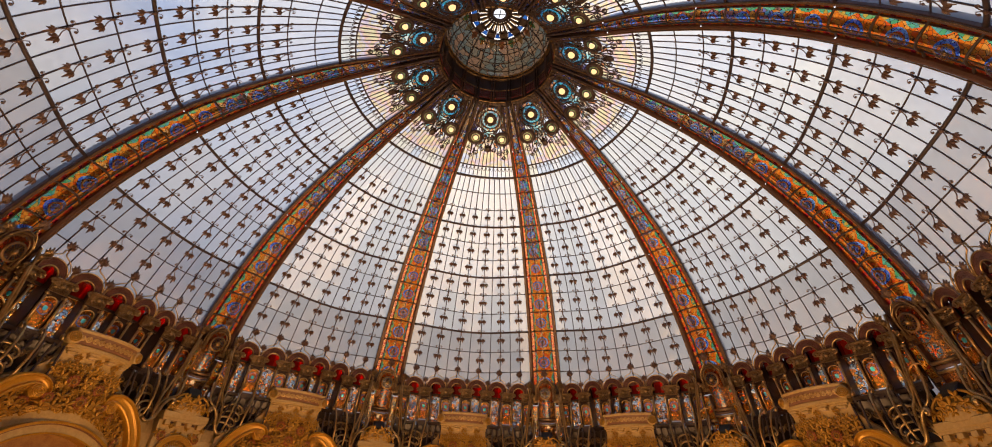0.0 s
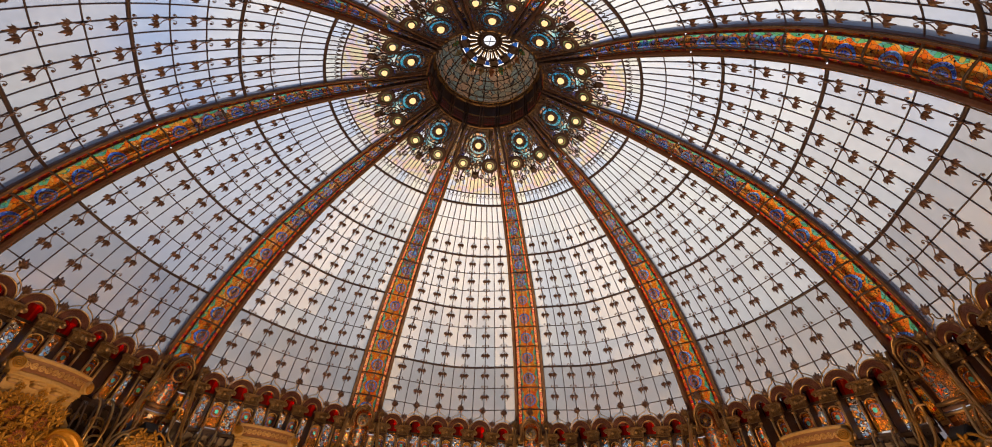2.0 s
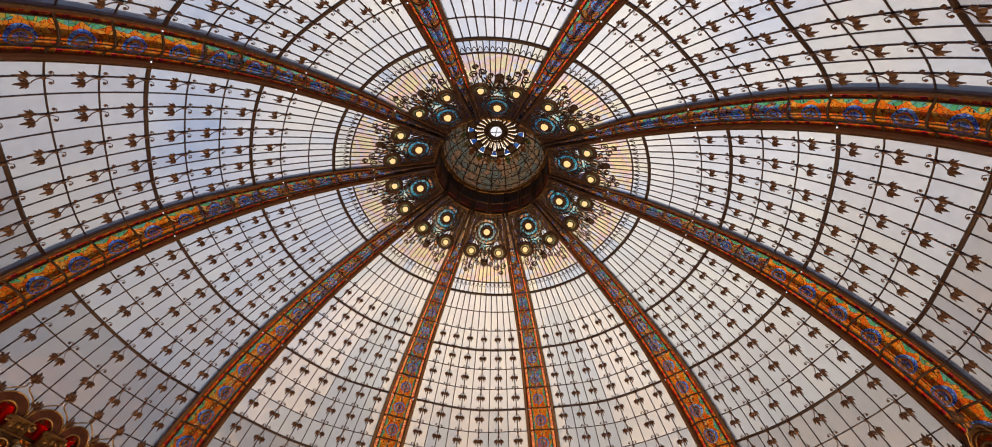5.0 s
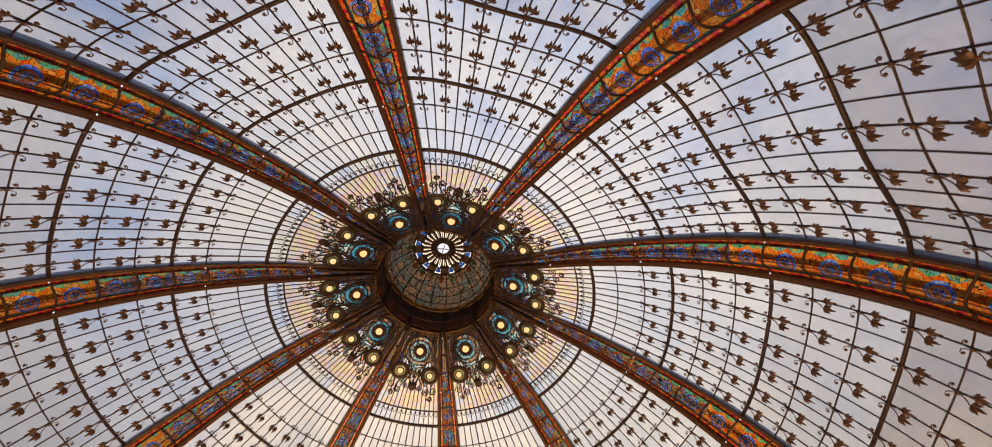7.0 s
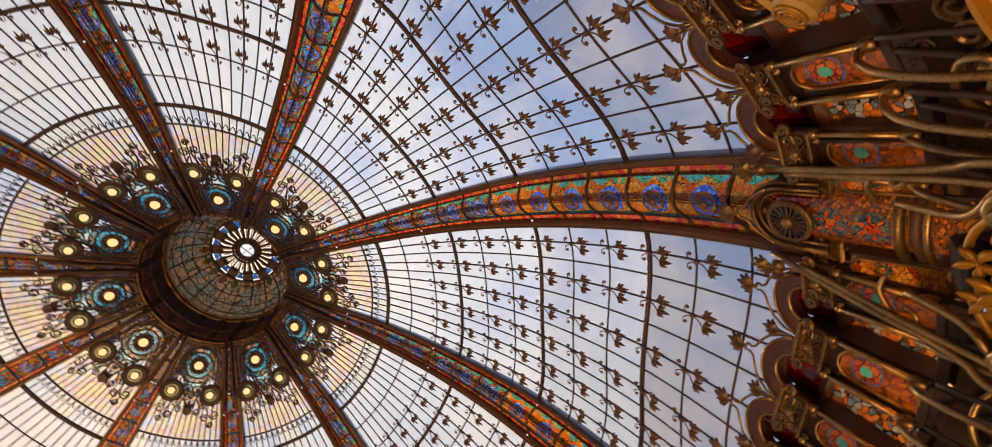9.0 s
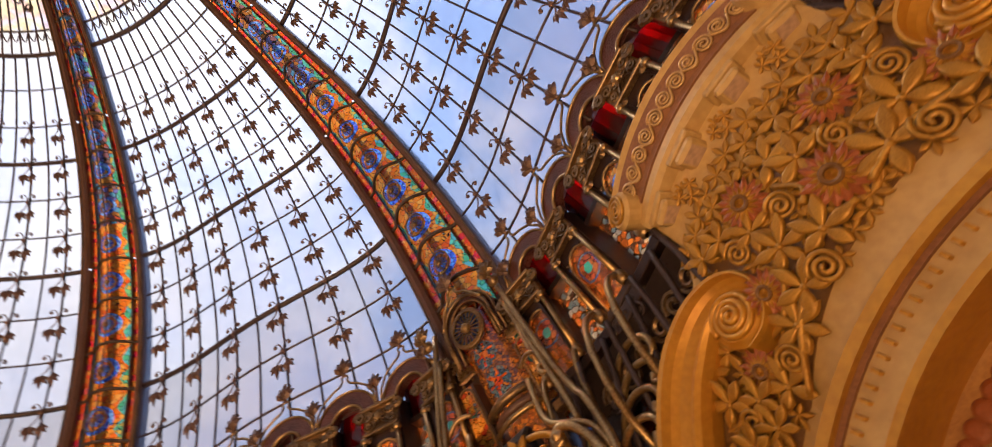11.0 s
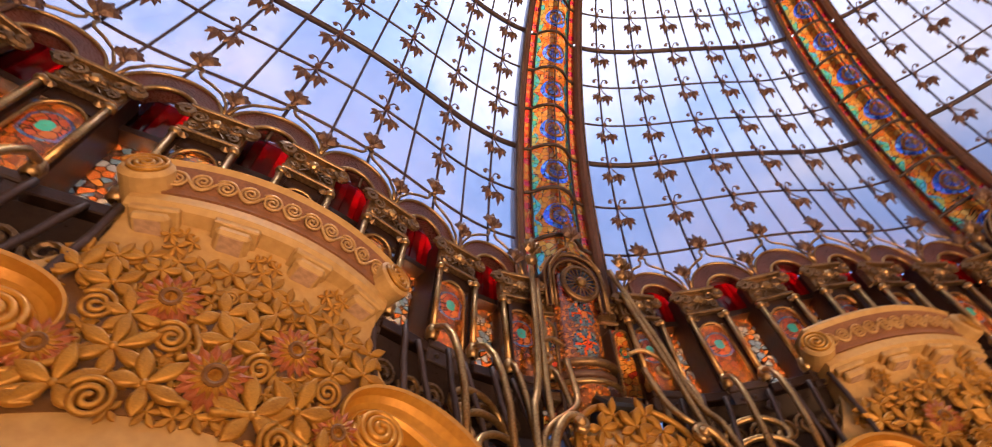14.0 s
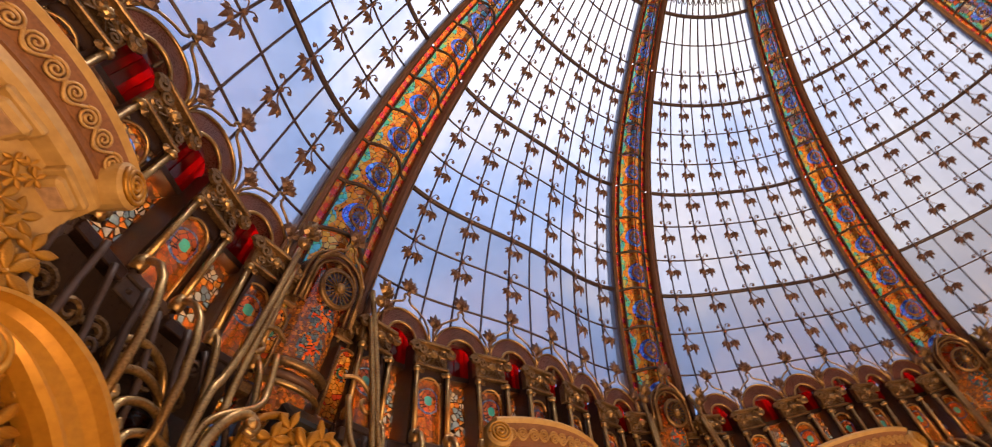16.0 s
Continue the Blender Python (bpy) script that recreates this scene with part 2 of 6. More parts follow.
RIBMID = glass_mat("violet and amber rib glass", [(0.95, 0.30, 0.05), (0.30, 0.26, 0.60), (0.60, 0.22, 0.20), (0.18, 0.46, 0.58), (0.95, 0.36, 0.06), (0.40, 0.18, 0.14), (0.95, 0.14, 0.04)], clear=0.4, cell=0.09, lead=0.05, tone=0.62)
BLUE = glass_mat("blue mosaic glass", [(0.14, 0.32, 0.95), (0.20, 0.46, 1.0), (0.10, 0.20, 0.80), (0.36, 0.62, 1.0), (0.30, 0.30, 0.85)], clear=0.55, cell=0.06, lead=0.04, tone=0.8)
BORDER = glass_mat("red and orange border glass", [(1.0, 0.17, 0.012), (1.0, 0.11, 0.010), (0.98, 0.04, 0.012), (1.0, 0.24, 0.02), (1.0, 0.07, 0.010), (1.0, 0.18, 0.012), (1.0, 0.28, 0.03)], clear=0.62, cell=0.06, lead=0.025)
ROSE = glass_mat("pearl rose glass", [(1.0, 0.78, 0.62), (1.0, 0.92, 0.50), (1.0, 0.62, 0.48), (0.88, 0.76, 0.88), (1.0, 0.80, 0.42), (0.80, 0.84, 1.0)], clear=0.6, by="noise")
CRESCENT = glass_mat("bright blue crescent glass", [(0.12, 0.50, 0.95), (0.16, 0.62, 0.95), (0.10, 0.72, 0.90), (0.30, 0.80, 0.98)], clear=0.4, cell=0.12, lead=0.03)
TAIL = glass_mat("pale teal tail glass", [(0.40, 0.74, 0.72), (0.80, 0.86, 0.74), (0.34, 0.66, 0.76), (0.88, 0.84, 0.66)], clear=0.5, cell=0.16, lead=0.02)
LAMP = glow_mat("warm lamp bulb", (1.0, 0.60, 0.26), 1.25)
# on the lantern eye this glow stands in for daylight through the glass
CRYSTAL = glow_mat("white bulb and eye glow", (0.9, 0.92, 1.0), 1.0)

# ---- mesh helpers ----
Z0 = 8.7


def part(name, bm, material, parent=None, label=""):
    """Links a bmesh as one mesh object under a thing or part."""
    me = bpy.data.meshes.new(name)
    bm.to_mesh(me)
    bm.free()
    return put(name, me, material, parent, label)


def put(name, me, material, parent=None, label="", m=None):
    if material is not None and not me.materials:
        me.materials.append(material)
    ob = new(name, me)
    if parent is not None:
        ob.parent = parent
    if m is not None:
        ob.matrix_basis = m
    if label:
        tagged(ob, label)
    return ob


def solid(verts, faces, smooth=False):
    me = bpy.data.meshes.new("piece")
    me.from_pydata([tuple(v) for v in verts], [], faces)
    me.update()
    if smooth:
        me.shade_smooth()
    return me


def thing(name, label, category, group="", kind="", m=None):
    ob = new(name)
    ob.empty_display_size = 0.2
    if m is not None:
        ob.matrix_basis = m
    return tagged(ob, label, category, group, kind)


def sweep(points, radius, sides=6, taper=None, flat=1.0, closed=False, up=None):
    """Verts and faces of a tube along points; flat squashes it along its second axis."""
    pts = [Vector(p) for p in points]
    n = len(pts)
    vs, fs = [], []
    ref = Vector(up) if up else None
    last = None
    for i, p in enumerate(pts):
        a = pts[(i - 1) % n] if closed else pts[max(i - 1, 0)]
        b = pts[(i + 1) % n] if closed else pts[min(i + 1, n - 1)]
        d = (b - a).normalized()
        if ref is not None:
            s = d.cross(ref)
        elif last is None:
            s = d.cross(Vector((0.123, 0.31, 0.94)))
            if s.length < 0.1:
                s = d.cross(Vector((1, 0, 0)))
        else:
            s = last - d * last.dot(d)
        s.normalize()
        last = s
        t = d.cross(s)
        r = radius * (taper(i / (n - 1)) if taper else 1)
        for k in range(sides):
            g = 2 * math.pi * (k + 0.5) / sides
            vs.append(p + s * (r * math.cos(g)) + t * (r * flat * math.sin(g)))
    m = n if closed else n - 1
    for i in range(m):
        j = (i + 1) % n
        for k in range(sides):
            q = (k + 1) % sides
            fs.append((i * sides + k, i * sides + q, j * sides + q, j * sides + k))
    if not closed:
        fs.append(tuple(reversed(range(sides))))
        fs.append(tuple(range((n - 1) * sides, n * sides)))
    return vs, fs


def tube(name, points, radius, material, parent, sides=6, label="", **kw):
    return put(name, solid(*sweep(points, radius, sides, **kw), smooth=True), material, parent, label)


def join(pieces):
    """One list of verts and faces out of several."""
    vs, fs = [], []
    for v, f in pieces:
        o = len(vs)
        vs += list(v)
        fs += [tuple(i + o for i in q) for q in f]
    return vs, fs


def moved(piece, m):
    v, f = piece
    return [m @ Vector(p) for p in v], f


def block(x0, x1, y0, y1, z0, z1, c=0.0):
    """A box with chamfered upright and level edges."""
    bm = bmesh.new()
    bmesh.ops.create_cube(bm, size=1)
    bmesh.ops.scale(bm, vec=(x1 - x0, y1 - y0, z1 - z0), verts=bm.verts)
    bmesh.ops.translate(bm, vec=((x0 + x1) / 2, (y0 + y1) / 2, (z0 + z1) / 2), verts=bm.verts)
    if c:
        bmesh.ops.bevel(bm, geom=bm.edges[:], offset=c, segments=1, affect="EDGES")
    bm.verts.index_update()
    r = [v.co.copy() for v in bm.verts], [tuple(v.index for v in f.verts) for f in bm.faces]
    bm.free()
    return r


def lathe(profile, sides=16, axis="Z", a0=0.0, a1=2 * math.pi):
    """Turned piece from (radius, height) pairs."""
    full = abs(a1 - a0 - 2 * math.pi) < 1e-6
    cols = sides if full else sides + 1
    vs, fs = [], []
    for r, z in profile:
        for k in range(cols):
            g = a0 + (a1 - a0) * k / sides
            vs.append(Vector((r * math.cos(g), r * math.sin(g), z)))
    for i in range(len(profile) - 1):
        for k in range(sides):
            q = (k + 1) % cols
            fs.append((i * cols + k, i * cols + q, (i + 1) * cols + q, (i + 1) * cols + k))
    if axis == "X":
        vs = [Vector((v.z, v.x, v.y)) for v in vs]
    return vs, fs


def spiral(turns, r0, r1, n=28, cw=1):
    """Flat spiral in the y-z plane round the origin."""
    out = []
    for i in range(n + 1):
        k = i / n
        r = r0 + (r1 - r0) * k
        g = cw * k * turns * 2 * math.pi
        out.append(Vector((0, r * math.cos(g), r * math.sin(g))))
    return out


def smooth_path(pts, n=4):
    """Denser points along a smooth curve through pts."""
    ps = [Vector(p) for p in pts]
    out = []
    for i in range(len(ps) - 1):
        a, b, c, d = ps[max(i - 1, 0)], ps[i], ps[i + 1], ps[min(i + 2, len(ps) - 1)]
        for k in range(n):
            t = k / n
            out.append(0.5 * (2 * b + (c - a) * t + (2 * a - 5 * b + 4 * c - d) * t * t + (3 * b - a - 3 * c + d) * t ** 3))
    return out + [ps[-1]]


# ---- dome shape ----
# radius, height, rib half-width and inward swell of the bays at each main ring
NODES = [(-3, 0.9, 6.35, 0.1, 0), (-2, 1.65, 5.95, 0.13, 0), (-1, 3.2, 5.22, 0.24, 0), (0, 4.787, 4.533, 0.338, 0), (1, 6.691, 3.409, 0.43, 0.092),
         (2, 8.454, 1.943, 0.551, 0.254), (3, 9.988, -0.005, 0.62, 0.432), (4, 11.142, -2.32, 0.674, 0.671), (5, 11.85, -4.8, 0.7, 0.56), (6, 12.2, -7.2, 0.7, 0.56)]


def node(v):
    """Smooth values of radius, height, half-width and swell at v."""
    i = max(1, min(len(NODES) - 3, int(math.floor(v)) + 3))
    t = v - NODES[i][0]
    a, b, c, d = (NODES[j] for j in (i - 1, i, i + 1, i + 2))
    return [0.5 * (2 * b[k] + (c[k] - a[k]) * t + (2 * a[k] - 5 * b[k] + 4 * c[k] - d[k]) * t * t + (3 * b[k] - a[k] - 3 * c[k] + d[k]) * t ** 3) for k in (1, 2, 3, 4)]


def inward(v):
    a, b = node(v - 0.03), node(v + 0.03)
    d = Vector((b[0] - a[0], b[1] - a[1]))
    d.normalize()
    n = Vector((d.y, -d.x))
    return n if n.x < 0 else -n


def bay_at(v, u, lift=0.0):
    """Point of a bay that faces +x: v down the dome, u from -1 to 1 across; lift is inward."""
    r, z, w, s = node(v)
    half = radians(18) - math.asin(w / r)
    n = inward(v)
    k = s * 0.5 * (1 + math.cos(math.pi * u)) + lift
    r, z = r + n.x * k, z + n.y * k
    g = (u + 0.021 * max(v, 0) / 3 * math.sin(math.pi * u)) * half
    return Vector((r * math.cos(g), r * math.sin(g), z + Z0))


def rib_at(v, y, lift=0.0):
    """Point of a rib that lies along +x: y metres across; lift is inward."""
    r, z, w, s = node(v)
    n = inward(v)
    return Vector((r + n.x * lift, y, z + n.y * lift + Z0))


def bulge(v, y):
    """Height of the convex glass barrel that runs down the middle of a rib."""
    w = node(v)[2]
    c = 0.72 * (w - 0.045 - 0.15 * w)
    return 0.54 * c * max(0.0, 1 - (y / c) ** 2)


def barrel_at(v, y, lift=0.0):
    return rib_at(v, y, lift + bulge(v, y))


def turn(k):
    return pose(0, 0, 0, 0, 0, k)


def front_tint(me, m):
    """Tint only the face of a pane that looks into the hall (-x); the back and edges stay clear."""
    me.materials.append(m)
    me.materials.append(CLEAR)
    for p in me.polygons:
        p.material_index = 0 if p.normal.x < -0.3 else 1
    return me


def radial(angles, rings, place, mats, deep=0.015):
    """Glass in zones round a centre: rings give a radius for each angle, mats one tint between each two rings; the back is clear."""
    n = len(angles)
    vs = [place(r[k] * math.cos(g), r[k] * math.sin(g), d) for d in (0.0, deep) for r in rings for k, g in enumerate(angles)]
    fs, ids = [], []
    off = n * len(rings)
    for z in range(len(rings) - 1):
        for k in range(n):
            q = (k + 1) % n
            a, b, c, d = z * n + k, z * n + n + k, z * n + n + q, z * n + q
            fs += [(a, b, c, d), (off + d, off + c, off + b, off + a)]
            ids += [z, len(mats)]
    me = solid(vs, fs)
    for m in mats:
        me.materials.append(m)
    me.materials.append(CLEAR)
    for p, i in zip(me.polygons, ids):
        p.material_index = i
    return me


def box_rays(hy, hz0, hz1, n=20):
    """Angles, corners among them, and the distance at each to the edge of a box from -hy to hy and -hz0 to hz1."""
    angles = sorted([2 * math.pi * (k + 0.5) / n for k in range(n)] + [math.atan2(z, y) % (2 * math.pi) for y in (-hy, hy) for z in (-hz0, hz1)])
    far = [min(hy / max(1e-6, abs(math.cos(g))), (hz1 if math.sin(g) > 0 else hz0) / max(1e-6, abs(math.sin(g)))) for g in angles]
    return angles, far

# ---- shell that closes the place ----
fl = put("floor", solid(*lathe([(7.4, -0.3), (7.4, 0.0), (14.6, 0.0), (14.6, -0.3), (7.4, -0.3)], 60)), STONE)
tagged(fl, "polished grey stone gallery floor round the open hall", "floor", kind="structure")
low = put("ground", solid(*lathe([(0.01, -9.0), (14.6, -9.0), (14.6, -9.3), (0.01, -9.3)], 60)), STONE)
tagged(low, "pale stone floor of the hall below", "floor", kind="structure")
wall = put("wall_round", solid(*lathe([(11.3, -9.0), (11.3, 3.3), (11.5, 3.9), (13.6, 4.1), (13.6, -9.0)], 80), smooth=False), CREAM)
tagged(wall, "cream plaster wall closing the round gallery", "wall", kind="structure")

# slab added above the passage so the niches read dark through their glass
passage = put("ceiling", solid(*lathe([(11.36, 6.46), (13.5, 6.46), (13.5, 6.56), (11.36, 6.56), (11.36, 6.46)], 80)), NICHEDARK)
tagged(passage, "near-black slab added over the passage to darken the niches", "ceiling", kind="structure")

# ring added out of sight to block the low sky
roofs = put("backdrop", solid(*lathe([(29.0, -9.3), (29.0, Z0 - 2.0), (30.5, Z0 + 0.8), (31.5, Z0 + 1.1), (33.0, Z0 + 1.1), (33.0, -9.3)], 64)), ZINC)
tagged(roofs, "grey zinc ring added outside, unseen, to block the low sky", "roofs", kind="structure")

# ---- glazed bays ----
ROWS_V = [i / 3 for i in range(0, 12)] + [3.92]
US = [-1 + 2 * i / 12 for i in range(13)]


def leaf(points=5, ln=0.3, wd=0.1, spread=75, cup=0.06, thick=0.02, fine=False):
    """Palmate leaf in the y-z plane that hangs along -z and faces -x."""
    ps = []
    for k in range(points):
        t = (k / (points - 1) * 2 - 1) if points > 1 else 0
        g, q = t * spread, ln * (1 - 0.28 * abs(t))
        prof = ((0, 0.06), (0.18, 0.55), (0.36, 0.92), (0.54, 1.0), (0.74, 0.74), (0.9, 0.32), (1.0, 0.0)) if fine else ((0, 0.012), (0.3, 0.8), (0.55, 1.0), (0.8, 0.55), (1.0, 0.0))
        vs, fs = [], []
        for d, w in prof:
            x = -cup * math.sin(d * 3.0)
            vs += [Vector((x + thick * 0.6, -w * wd * 0.5, -d * q)), Vector((x - thick, 0, -d * q)), Vector((x + thick * 0.6, w * wd * 0.5, -d * q))]
        for i in range(len(prof) - 1):
            o = i * 3
            fs += [(o, o + 1, o + 4, o + 3), (o + 1, o + 2, o + 5, o + 4), (o + 2, o, o + 3, o + 5)]
        ps.append(moved((vs, fs), pose(0, 0, 0, g, 0, 0)))
    return join(ps)


def leaf_drop():
    """Hanging ornament of two five-pointed leaves on stems under two ram's-horn curls; hangs along -z, faces -x, about one unit long."""
    ps = []
    for s in (-1, 1):
        ps.append(sweep([(-0.03, s * 0.01, -0.02), (-0.05, s * 0.05, -0.22), (-0.07, s * 0.12, -0.34), (-0.09, s * 0.18, -0.40), (-0.09, s * 0.20, -0.46)], 0.022, 4))
        ps.append(moved(leaf(3, 0.52, 0.16, 29, 0.07, 0.03), pose(-0.09, s * 0.185, -0.43, s * 3, 0, s * 12)))
        ps.append(moved(leaf(2, 0.36, 0.12, 58, 0.05, 0.025), pose(-0.09, s * 0.185, -0.46, s * 3, 0, s * 12)))
        ps.append(sweep([(-0.03, s * 0.02, 0.0), (-0.05, s * 0.04, 0.16), (-0.06, s * 0.12, 0.30), (-0.06, s * 0.24, 0.31), (-0.06, s * 0.30, 0.23), (-0.06, s * 0.25, 0.16)], 0.022, 4))
        ps.append(moved(lathe([(0.005, -0.05), (0.06, -0.02), (0.06, 0.02), (0.005, 0.05)], 8, "X"), pose(-0.06, s * 0.24, 0.21)))
    ps.append(moved(lathe([(0.005, -0.03), (0.085, -0.02), (0.07, 0.03), (0.005, 0.06)], 8, "X"), pose(-0.06, 0, 0, 0, 180, 0)))
    return ps


def make_bay():
    bay = thing("glazed_bay", "curved dome bay of frosted panes in dark bronze bars", "skylight", "bays of the dome")
    for r in range(len(ROWS_V) - 1):
        for c in range(12):
            q = [bay_at(ROWS_V[r + a], US[c + b], 0) for a, b in ((0, 0), (0, 1), (1, 1), (1, 0))]
            o = [bay_at(ROWS_V[r + a], US[c + b], -0.02) for a, b in ((0, 0), (0, 1), (1, 1), (1, 0))]
            me = solid(q + o, [(0, 1, 2, 3), (7, 6, 5, 4), (0, 4, 5, 1), (1, 5, 6, 2), (2, 6, 7, 3), (3, 7, 4, 0)])
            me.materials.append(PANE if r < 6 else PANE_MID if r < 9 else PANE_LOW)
            me.materials.append(CLEAR)
            for i in range(1, 6):
                me.polygons[i].material_index = 1
            put("pane", me, None, bay)
    for i in range(1, 12):
        tube("glazing_bar", [bay_at(v / 12, US[i], 0.025) for v in range(0, 48)], 0.019 if i % 2 else 0.017, IRON, bay, 5)
    for r, v in enumerate(ROWS_V[:-1]):
        main = r % 3 == 0
        tube("purlin" if main else "cross_bar", [bay_at(v, u / 12, 0.03 if main else 0.02) for u in range(-12, 13)], 0.045 if main else 0.018, IRON, bay, 6)
    drop = solid(*join(leaf_drop()))
    for r in range(2, len(ROWS_V) - 2):
        for i in range(1, 12, 2):
            p, q = bay_at(ROWS_V[r], US[i], 0.06), bay_at(ROWS_V[r + 1], US[i], 0.06)
            down = (q - p).normalized()
            side = (bay_at(ROWS_V[r], US[i] + 0.05) - bay_at(ROWS_V[r], US[i] - 0.05)).normalized()
            x = side.cross(-down).normalized()
            m = Matrix((x, x.cross(down) * -1, -down)).transposed().to_4x4()
            m.col[1] = (*(-down).cross(x), 0)
            s = 0.44 + 0.004 * r
            wide = min(1.0, (bay_at(ROWS_V[r], US[i + 1]) - bay_at(ROWS_V[r], US[i - 1])).length / 0.70)
            m = Matrix.Translation(p + down * 0.03) @ m @ Matrix.Diagonal((s, s * wide, s, 1))
            put("leaf_drop", drop, LEAFMETAL, bay, m=m)
    return bay


BAY = make_bay()
BAY.matrix_basis = turn(18)
for k in range(1, 10):
    copy_thing(BAY, turn(18 + 36 * k))


# ---- ribs ----
def slab(at, pts, m, lift=0.0, deep=0.02):
    """Thin pane over corners (v, y) of a rib or bay: tinted inner face, clear back and edges."""
    k = len(pts)
    me = solid([at(v, y, lift) for v, y in pts] + [at(v, y, lift - deep) for v, y in pts],
               [tuple(range(k))] + [tuple(reversed(range(k, 2 * k)))] + [(j, (j + 1) % k, k + (j + 1) % k, k + j) for j in range(k)])
    me.materials.append(m)
    me.materials.append(CLEAR)
    for j in range(1, k + 2):
        me.polygons[j].material_index = 1
    return me


def banded_strip(at, y0, y1, cuts, mats, deep=0.02):
    """Long pane from share y0 to y1 of a rib's inner half width, cut at the places given; each length has its own tint, back clear."""
    n = len(cuts)
    vs = [at(v, y * rib_inner(v), -d) for d in (0.0, deep) for v in cuts for y in (y0, y1)]
    fs = [(2 * k, 2 * k + 1, 2 * k + 3, 2 * k + 2) for k in range(n - 1)]
    fs += [(2 * n + c, 2 * n + d, 2 * n + b, 2 * n + a) for a, b, d, c in fs]
    me = solid(vs, fs)
    for m in mats:
        me.materials.append(m)
    me.materials.append(CLEAR)
    for k, p in enumerate(me.polygons):
        p.material_index = k if k < n - 1 else len(mats)
    return me


def scallop(angles, ring, far, hy, hz):
    """Radius at each angle where the amber round a medallion gives way to the green spandrels along the edges."""
    out = []
    for g, r0, r1 in zip(angles, ring, far):
        best = r1 * 0.998
        for k in range(25):
            q = r0 + (r1 - r0) * k / 24
            y, z = abs(q * math.cos(g)) / hy, abs(q * math.sin(g)) / hz
            if y > 1.04 - 0.32 * math.sin(math.pi * min(1.0, z) ** 0.9):
                best = min(best, q)
                break
        out.append(max(best, r0 * 1.01))
    return out


def ring_sheet(r0, r1, n=20):
    """Flat annulus facing -x."""
    vs = [Vector((0, q * math.cos(2 * math.pi * k / n), q * math.sin(2 * math.pi * k / n))) for q in (r0, r1) for k in range(n)]
    return vs, [(k, n + k, n + (k + 1) % n, (k + 1) % n) for k in range(n)]


def rib_inner(v):
    w = node(v)[2]
    return w - 0.045 - 0.15 * w


def rosette(r, petals=16):
    """Spoked metal rosette with a domed boss, facing -x."""
    ps = [sweep([(0, r * math.cos(g), r * math.sin(g)) for g in (2 * math.pi * k / 24 for k in range(24))], r * 0.07, 5, closed=True)]
    for k in range(petals):
        g = 2 * math.pi * k / petals
        ps.append(sweep([(0, r * 0.2 * math.cos(g), r * 0.2 * math.sin(g)), (-0.01, r * 0.95 * math.cos(g), r * 0.95 * math.sin(g))], r * 0.035, 4))
    ps.append(moved(lathe([(r * 0.28, 0.0), (r * 0.26, r * 0.12), (r * 0.15, r * 0.22), (0.004, r * 0.26)], 12, "X"), pose(0, 0, 0, 0, 0, 180)))
    return join(ps)


def rib_frame(v, y=0.0, lift=0.0):
    """Local axes on a rib: x outward, y across, z up the rib."""
    p, q = rib_at(v, y, lift), rib_at(v - 0.02, y, lift)
    z = (q - p).normalized()
    yv = Vector((0, 1, 0))
    x = yv.cross(z).normalized()
    m = Matrix((x, yv, z)).transposed().to_4x4()
    m.translation = p
    return m


